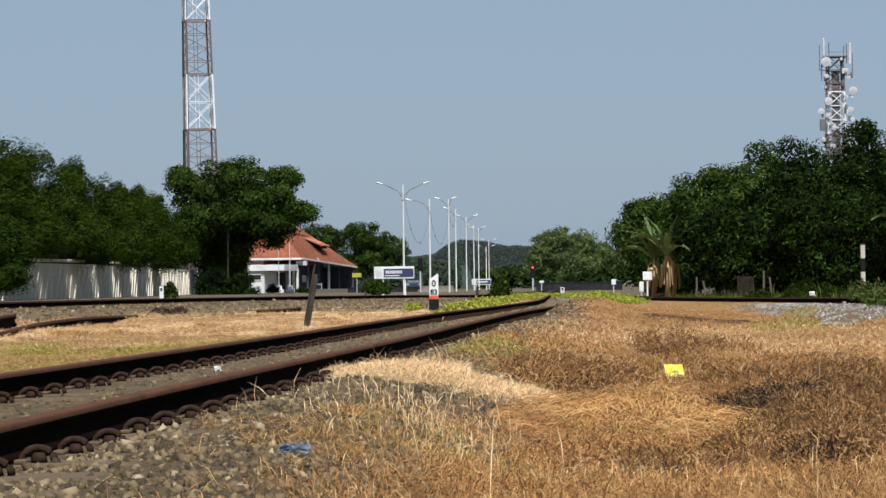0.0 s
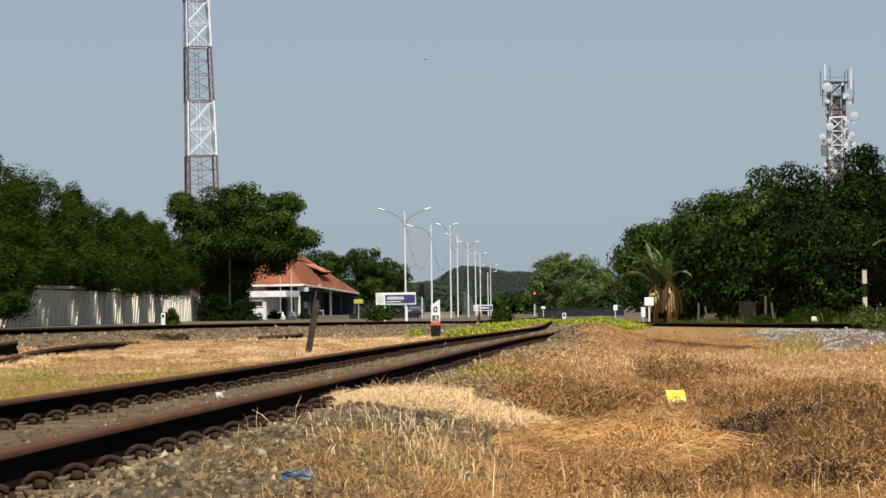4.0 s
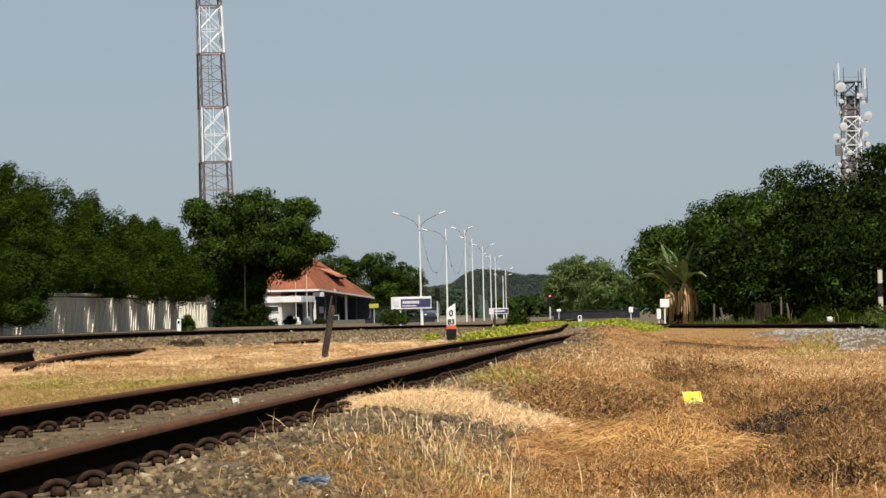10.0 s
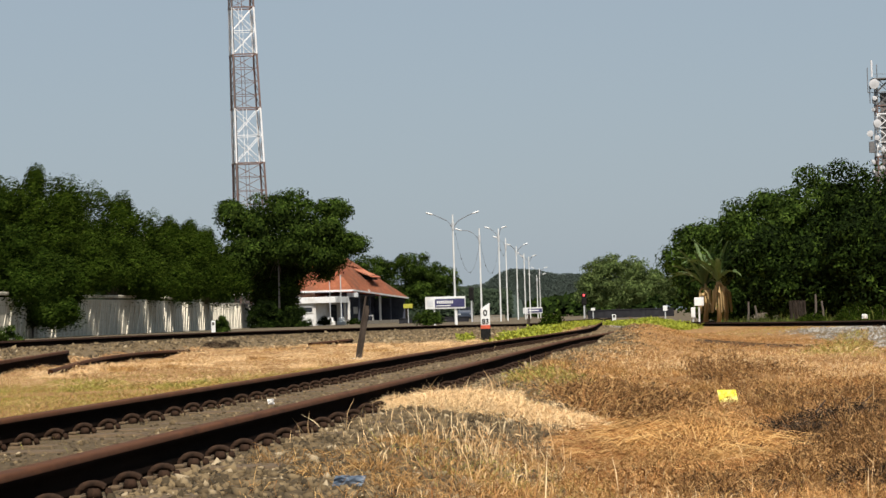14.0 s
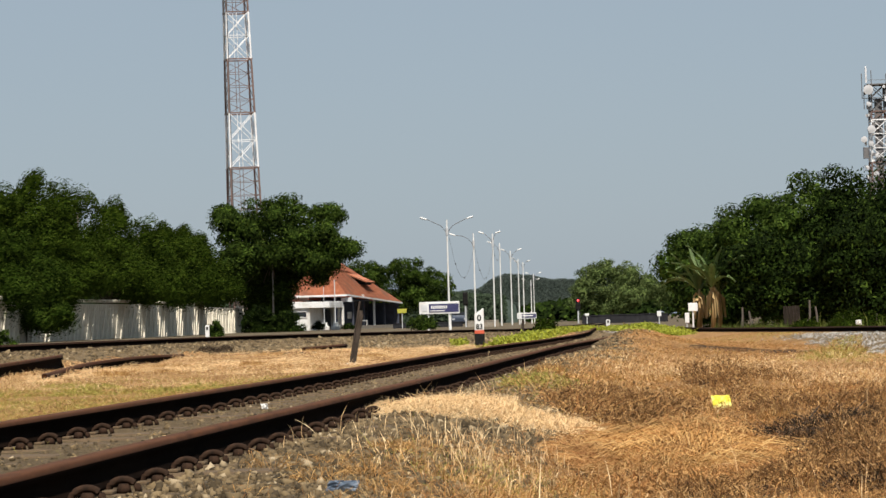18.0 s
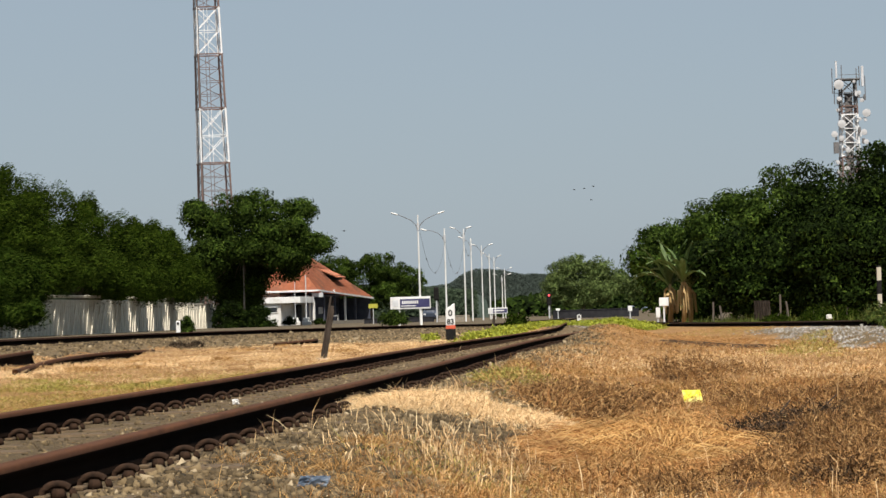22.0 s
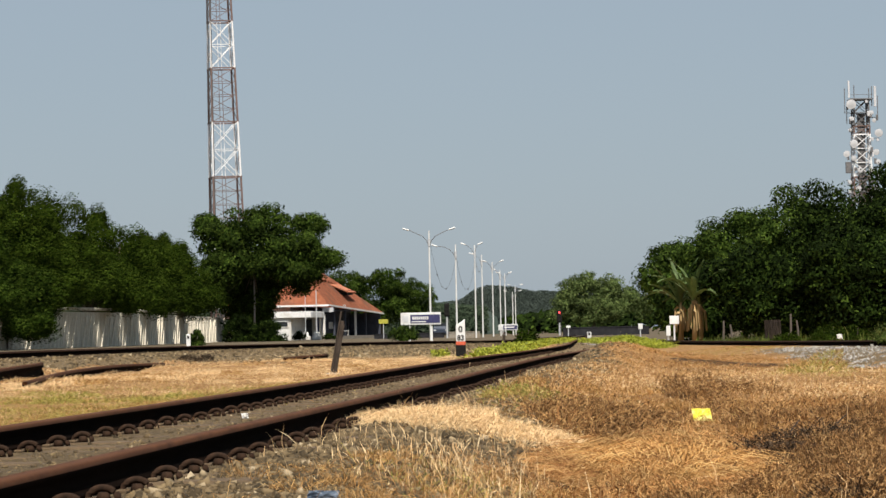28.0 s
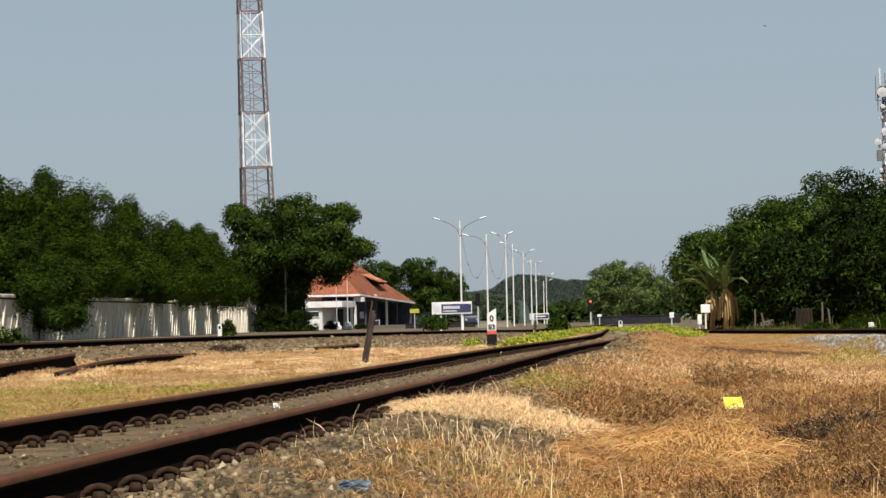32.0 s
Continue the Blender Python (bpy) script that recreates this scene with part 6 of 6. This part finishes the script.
def marker_post(x, y, z, label, h=0.80):
    """A hectometre post: white slanted head with figures, a red ring, a black foot."""
    root = thing("distance_post", pose(x, y, z), label, "distance marker")
    bm = bmesh.new()
    w, d = 0.105, 0.07
    v = [bm.verts.new(p) for p in ((-w, -d, 0.31), (w, -d, 0.31), (w, d, 0.31), (-w, d, 0.31), (-w, -d, h - 0.12), (w, -d, h + 0.02), (w, d, h + 0.02), (-w, d, h - 0.12))]
    for f in ((0, 1, 5, 4), (1, 2, 6, 5), (2, 3, 7, 6), (3, 0, 4, 7), (4, 5, 6, 7), (3, 2, 1, 0)):
        bm.faces.new([v[i] for i in f])
    bmesh.ops.bevel(bm, geom=bm.edges[:], offset=0.012, segments=1, affect="EDGES")
    part("head", bm, MAT_WHITE, root, "white slanted post head")
    part("ring", boxes(((0, 0, 0.27), (0.22, 0.15, 0.08)), bevel=0.008), MAT_RED, root, "orange-red ring")
    part("foot", boxes(((0, 0, 0.07), (0.22, 0.15, 0.34)), bevel=0.01), MAT_BLACK, root, "black foot")
    for text, tz, size in (("0", 0.53, 0.19), ("83", 0.345, 0.16)):
        cu = bpy.data.curves.new("figure", "FONT")
        cu.body, cu.size, cu.align_x, cu.extrude, cu.offset = text, size, "CENTER", 0.004, 0.004
        ob = new("figure_text", cu)
        dg = bpy.context.evaluated_depsgraph_get()
        me = bpy.data.meshes.new_from_object(ob.evaluated_get(dg))
        bpy.data.objects.remove(ob)
        me.materials.clear()
        me.materials.append(MAT_BLACK)
        q = part("figure", me, None, root, "black painted figure")
        q.matrix_basis = pose(0, -0.074, tz, 90, 0, 0)


marker_post(1.10, 64, 0.0, "white distance post with black figures and a black foot")


def leaning_post(x, y, z):
    root = thing("leaning_post", pose(x, y, z), "old rusty rail post leaning in dry grass", "post")
    bm = bmesh.new()
    m = Matrix.Rotation(radians(10.5), 4, "Y")
    for c, s in (((0, 0, 0.36), (0.062, 0.03, 0.86)), ((-0.034, 0, 0.43), (0.026, 0.08, 0.98)), ((0.034, 0, 0.34), (0.022, 0.05, 0.80))):
        box(bm, m @ Vector(c), s, m, 0.006)
    part("rail_piece", bm, MAT_OLD_POST, root)
    part("footing", boxes(((0.0, -0.02, -0.01), (0.22, 0.16, 0.07)), bevel=0.02), MAT_WHITE, root, "chipped whitewashed footing")


MAT_OLD_POST = surface("old_rusted_steel", (0.016, 0.012, 0.0088), (0.052, 0.0376, 0.0272), 16, 0.95, 0, (0.072, 0.056, 0.044), 0.5, 0.004, stretch=(2, 2, 0.5))
leaning_post(-1.14, 40.6, float(ground_z(np.array([-1.14]), np.array([40.6]))[0]))


def white_km_post(x, y, z, h):
    root = thing("small_white_post", pose(x, y, z), "small white painted post behind the rear track", "distance marker")
    part("post", boxes(((0, 0, h / 2 - 0.05), (0.17, 0.12, h)), bevel=0.03), MAT_WHITE, root)
    part("plate", boxes(((0, -0.065, h * 0.72), (0.08, 0.01, 0.12))), MAT_BLACK, root, "dark figure plate")


white_km_post(-8.85, 112, 0.1, 0.6)
white_km_post(7.53, 120, 0.0, 0.46)


def banded_post(x, y, z):
    root = thing("banded_post", pose(x, y, z), "concrete post banded white and black under the trees", "post")
    for k in range(4):
        part("band", boxes(((0, 0, 0.2 + k * 0.385), (0.12, 0.12, 0.385))), MAT_FENCE if k % 2 or k == 3 else MAT_BLACK, root)
    part("cap", boxes(((0, 0, 1.56), (0.14, 0.14, 0.05)), bevel=0.02), MAT_BLACK, root)


banded_post(13.57, 80, 0.0)


# grey yard wall at the end, and a pale low wall
def yard_wall(x0, x1, y, h, mat, label, thick=0.2):
    root = thing("yard_wall", pose((x0 + x1) / 2, y, 0), label, "wall")
    k = max(2, round((x1 - x0) / 2.4))
    w = (x1 - x0) / k
    for i in range(k):
        part("panel", boxes(((-(x1 - x0) / 2 + (i + 0.5) * w, 0, h / 2 - 0.1), (w - 0.02, thick, h + 0.2))), mat, root)
    part("coping", boxes(((0, 0, h + 0.04), (x1 - x0, thick + 0.08, 0.08))), mat, root)


MAT_GREY_WALL = surface("dark_grey_wall", (0.014, 0.014, 0.016), (0.030, 0.030, 0.033), 1.5, 0.9, 0, None, 0.3, 0.01, 0.1)
yard_wall(12.4, 19.5, 232, 0.62, MAT_GREY_WALL, "low dark grey wall across the yard's end")
yard_wall(3.0, 5.6, 232, 0.45, MAT_CONCRETE, "low pale concrete wall behind the lamp posts")
yard_wall(-3.5, 3.0, 262, 0.40, MAT_GREY_WALL, "low grey concrete platform edge")


# ---- litter ----
def crumpled(name, x, y, w, d, h, mat, label, turn=0.0, seed=3, lift=0.0):
    bm = bmesh.new()
    bmesh.ops.create_grid(bm, x_segments=12, y_segments=9, size=0.5)
    for v in bm.verts:
        q = v.co.copy()
        bulge = (1 - (2 * q.x) ** 4) * (1 - (2 * q.y) ** 4)
        v.co = Vector((q.x * w, q.y * d, h * (0.25 + 0.75 * bulge) * (0.7 + 0.6 * noise.noise(q * 5 + Vector((seed, 0, 0)))) + 0.2 * h * noise.noise(q * 13)))
    bmesh.ops.solidify(bm, geom=bm.faces[:], thickness=0.004)
    ob = part(name, bm, mat)
    ob.matrix_basis = pose(x, y, float(ground_z(np.array([x]), np.array([y]))[0]) + lift, 52, 0, turn)
    return tagged(ob, label, "litter")


MAT_PACKET = surface("yellow_packet", (0.50, 0.43, 0.02), (0.70, 0.60, 0.06), 14, 0.4, 0, (0.68, 0.64, 0.34), 0.2, 0.004, 0.5)
MAT_BLUE = surface("blue_bag", (0.04, 0.06, 0.092), (0.12, 0.152, 0.192), 16, 0.5, 0, (0.288, 0.304, 0.32), 0.3, 0.004, 0.5)
MAT_PAPER = surface("white_paper", (0.576, 0.56, 0.528), (0.72, 0.712, 0.688), 20, 0.8)
crumpled("yellow_packet", 2.03, 19.9, 0.135, 0.105, 0.03, MAT_PACKET, "crumpled yellow snack packet on dry grass", 10, 3, 0.115)
crumpled("blue_plastic_bag", -0.285, 8.75, 0.105, 0.038, 0.022, MAT_BLUE, "crumpled pale blue plastic scrap on gravel", -25, 8, 0.02)
crumpled("paper_scrap", -1.0, 16.8, 0.04, 0.035, 0.025, MAT_PAPER, "white scrap of paper between the rails", 20, 5, 0.03)


crumpled("white_plastic_bag", 11.36, 75, 0.15, 0.15, 0.10, MAT_PAPER, "white plastic bag caught in verge grass", 0, 4, 0.22)


def stake(x, y, h, tilt):
    root = thing("wooden_stake", pose(x, y, 0, 0, tilt, 0), "grey weathered wooden stake under the trees", "stake", "stakes under the trees")
    part("pole", tubes((((0, 0, -0.2), (0.02, 0, h * 0.5), (0, 0, h)), 0.05, 0.035), sides=7), MAT_GREY_WOOD, root)


MAT_GREY_WOOD = surface("grey_weathered_wood", (0.056, 0.048, 0.04), (0.12, 0.104, 0.084), 8, 0.9, 0, None, 0.5, 0.006, stretch=(3, 3, 0.4))
for x, y, h, tilt in ((12.0, 109, 0.75, 3), (12.35, 109, 0.6, -6), (14.2, 106, 0.95, 2), (14.5, 106, 0.7, -4)):
    stake(x, y, h, tilt)


def metal_sheet(x, y):
    root = thing("metal_sheet", pose(x, y, 0, -8, 0, 8), "grey corrugated metal sheet leaning under the trees", "metal sheet")
    bm = bmesh.new()
    rows = [[bm.verts.new((-0.32 + 0.64 * i / 24, 0.02 * math.cos(i * math.pi / 2), z)) for i in range(25)] for z in (-0.05, 0.75)]
    for a, c, d2, e in zip(rows[0], rows[0][1:], rows[1][1:], rows[1]):
        bm.faces.new((a, c, d2, e))
    bmesh.ops.solidify(bm, geom=bm.faces[:], thickness=0.004)
    # dark steel puts the trees' shade into the grey sheet's colour
    part("sheet", bm, MAT_OLD_POST, root)


metal_sheet(13.7, 107)


def dark_stake(x, y, z):
    root = thing("short_post", pose(x, y, z, 0, 5, 0), "short dark leaning post among the creepers", "post")
    part("pole", boxes(((0, 0, 0.16), (0.09, 0.06, 0.62)), bevel=0.01), MAT_OLD_POST, root)


dark_stake(2.97, 92, 0.02)


def parked_car(x, y):
    root = thing("parked_car", pose(x, y, 0), "dark blue car parked beyond the station sign", "car")
    bm = bmesh.new()
    box(bm, (0, 2.0, 0.62), (1.66, 4.0, 0.62), bevel=0.12)
    part("body", bm, MAT_CAR, root)
    bm = bmesh.new()
    v = [bm.verts.new(p) for p in ((-0.76, 1.0, 0.9), (0.76, 1.0, 0.9), (0.76, 3.9, 0.9), (-0.76, 3.9, 0.9), (-0.60, 1.8, 1.44), (0.60, 1.8, 1.44), (0.60, 3.4, 1.44), (-0.60, 3.4, 1.44))]
    for f in ((0, 1, 5, 4), (1, 2, 6, 5), (2, 3, 7, 6), (3, 0, 4, 7), (4, 5, 6, 7), (3, 2, 1, 0)):
        bm.faces.new([v[i] for i in f])
    cab = part("cabin", bm, MAT_CAR, root)
    part("windscreen", boxes(((0, 1.37, 1.19), (1.2, 0.03, 0.56)), bevel=0.01), MAT_WINDOW, cab, "dark windscreen")
    for sx in (-0.62, 0.62):
        part("headlight", boxes(((sx, 0.0, 0.72), (0.28, 0.06, 0.14)), bevel=0.02), MAT_GALV, root, "pale headlight")
    for sx in (-0.74, 0.74):
        for sy in (0.75, 3.2):
            bm = bmesh.new()
            bmesh.ops.create_cone(bm, cap_ends=True, segments=16, radius1=0.31, radius2=0.31, depth=0.2, matrix=Matrix.Translation((sx, sy, 0.31)) @ Matrix.Rotation(radians(90), 4, "Y"))
            part("wheel", bm, MAT_BLACK, root, "black wheel")


MAT_CAR = surface("dark_blue_car_paint", (0.02, 0.028, 0.045), (0.035, 0.045, 0.065), 3, 0.3, 0, None, 0.05, 0.002, 0.5)
parked_car(3.053, 300)


def broken_branch(x, y, z, turn, lean):
    root = thing("broken_branch", pose(x, y, z, 0, lean, turn), "broken grey dead branch lying among brown weeds", "branch")
    part("stick", tubes((((-0.30, 0, 0.02), (0.0, 0.02, 0.06), (0.26, -0.03, 0.10)), 0.018, 0.010), sides=7), MAT_OLD_POST, root)
    part("twig", tubes((((-0.02, 0.01, 0.06), (0.14, 0.1, 0.12), (0.24, 0.12, 0.20)), 0.008, 0.004)), MAT_OLD_POST, root)
    part("twig", tubes((((0.08, 0.0, 0.07), (0.18, -0.1, 0.13)), 0.007, 0.003)), MAT_OLD_POST, root)


for x, y, z, lean, turn in ((1.913, 15.2, -0.076, -7, 12), (2.213, 15.9, -0.056, -4, -8)):
    broken_branch(x, y, z - 0.13, turn, lean)


# ---- birds ----
def swift(label):
    root = thing("swift", Matrix(), label, "bird", "swifts over the yard")
    bm = bmesh.new()
    bmesh.ops.create_uvsphere(bm, u_segments=10, v_segments=6, radius=0.5, matrix=Matrix.Diagonal((0.15, 0.045, 0.045, 1)))
    part("body", bm, MAT_BLACK, root, "dark slim body", True)
    for s in (-1, 1):
        bm = bmesh.new()
        v = [bm.verts.new(p) for p in ((0.03, s * 0.01, 0), (-0.025, s * 0.01, 0), (-0.03, s * 0.08, 0.015), (0.02, s * 0.08, 0.018), (-0.07, s * 0.17, 0.0))]
        bm.faces.new((v[0], v[1], v[2], v[3]))
        bm.faces.new((v[3], v[2], v[4]))
        bmesh.ops.solidify(bm, geom=bm.faces[:], thickness=0.006)
        part("wing", bm, MAT_BLACK, root, "swept dark wing")
    bm = bmesh.new()
    v = [bm.verts.new(p) for p in ((-0.06, 0.012, 0), (-0.06, -0.012, 0), (-0.13, -0.03, 0), (-0.10, 0, 0), (-0.13, 0.03, 0))]
    bm.faces.new((v[0], v[1], v[2], v[3]))
    bm.faces.new((v[0], v[3], v[4]))
    bmesh.ops.solidify(bm, geom=bm.faces[:], thickness=0.005)
    part("tail", bm, MAT_BLACK, root, "forked tail")
    return root


# when each one crosses the view, where it is then, and its speed
FLIGHTS = [(22.5, 6.38, 130, 5.91, 17.8, 2.7), (5.6, 19.2, 150, 12.95, 10.6, -0.6), (31.6, 7.7, 130, 14.05, 18.7, -0.5), (20.4, 8.65, 110, 12.8, 15.2, 2.0), (22.0, 9.364, 150, 7.018, 16.51, -2.1), (22.0, 10.039, 152, 7.149, 16.47, -2.61), (22.0, 10.392, 150, 7.168, 15.91, -2.05), (22.0, 10.523, 154, 6.608, 15.63, -2.94)]
SWIFTS = [swift("small dark swift gliding across the hazy sky") for k in FLIGHTS]


# ---- movement ----
def motions():
    times = [k * 0.8 for k in range(41)]
    for k, (ob, (x, y, z), (rx, rz), amount) in enumerate(SWAYS):
        ph, sp = k * 1.7, 1.5 + 0.5 * math.sin(k * 2.3)
        rows = []
        for t in times:
            a = amount * (1.6 * math.sin(sp * t + ph) + 1.0 * math.sin(2.1 * sp * t + ph * 2))
            swing = pose(x, y, z - rz) @ pose(0, 0, 0, 0.3 * a, a, 0.4 * a) @ pose(0, 0, rz)
            rows.append((t, swing))
        walk(ob, rows)
    for bird, (t0, x, y, z, vx, vz) in zip(SWIFTS, FLIGHTS):
        rows = []
        for t in (k * 0.5 for k in range(65)):
            rows.append((t, pose(x + vx * (t - t0), y + 0.4 * (t - t0), max(4.0, z + vz * (t - t0)), 12, 0, 0)))
        walk(bird, rows)


motions()
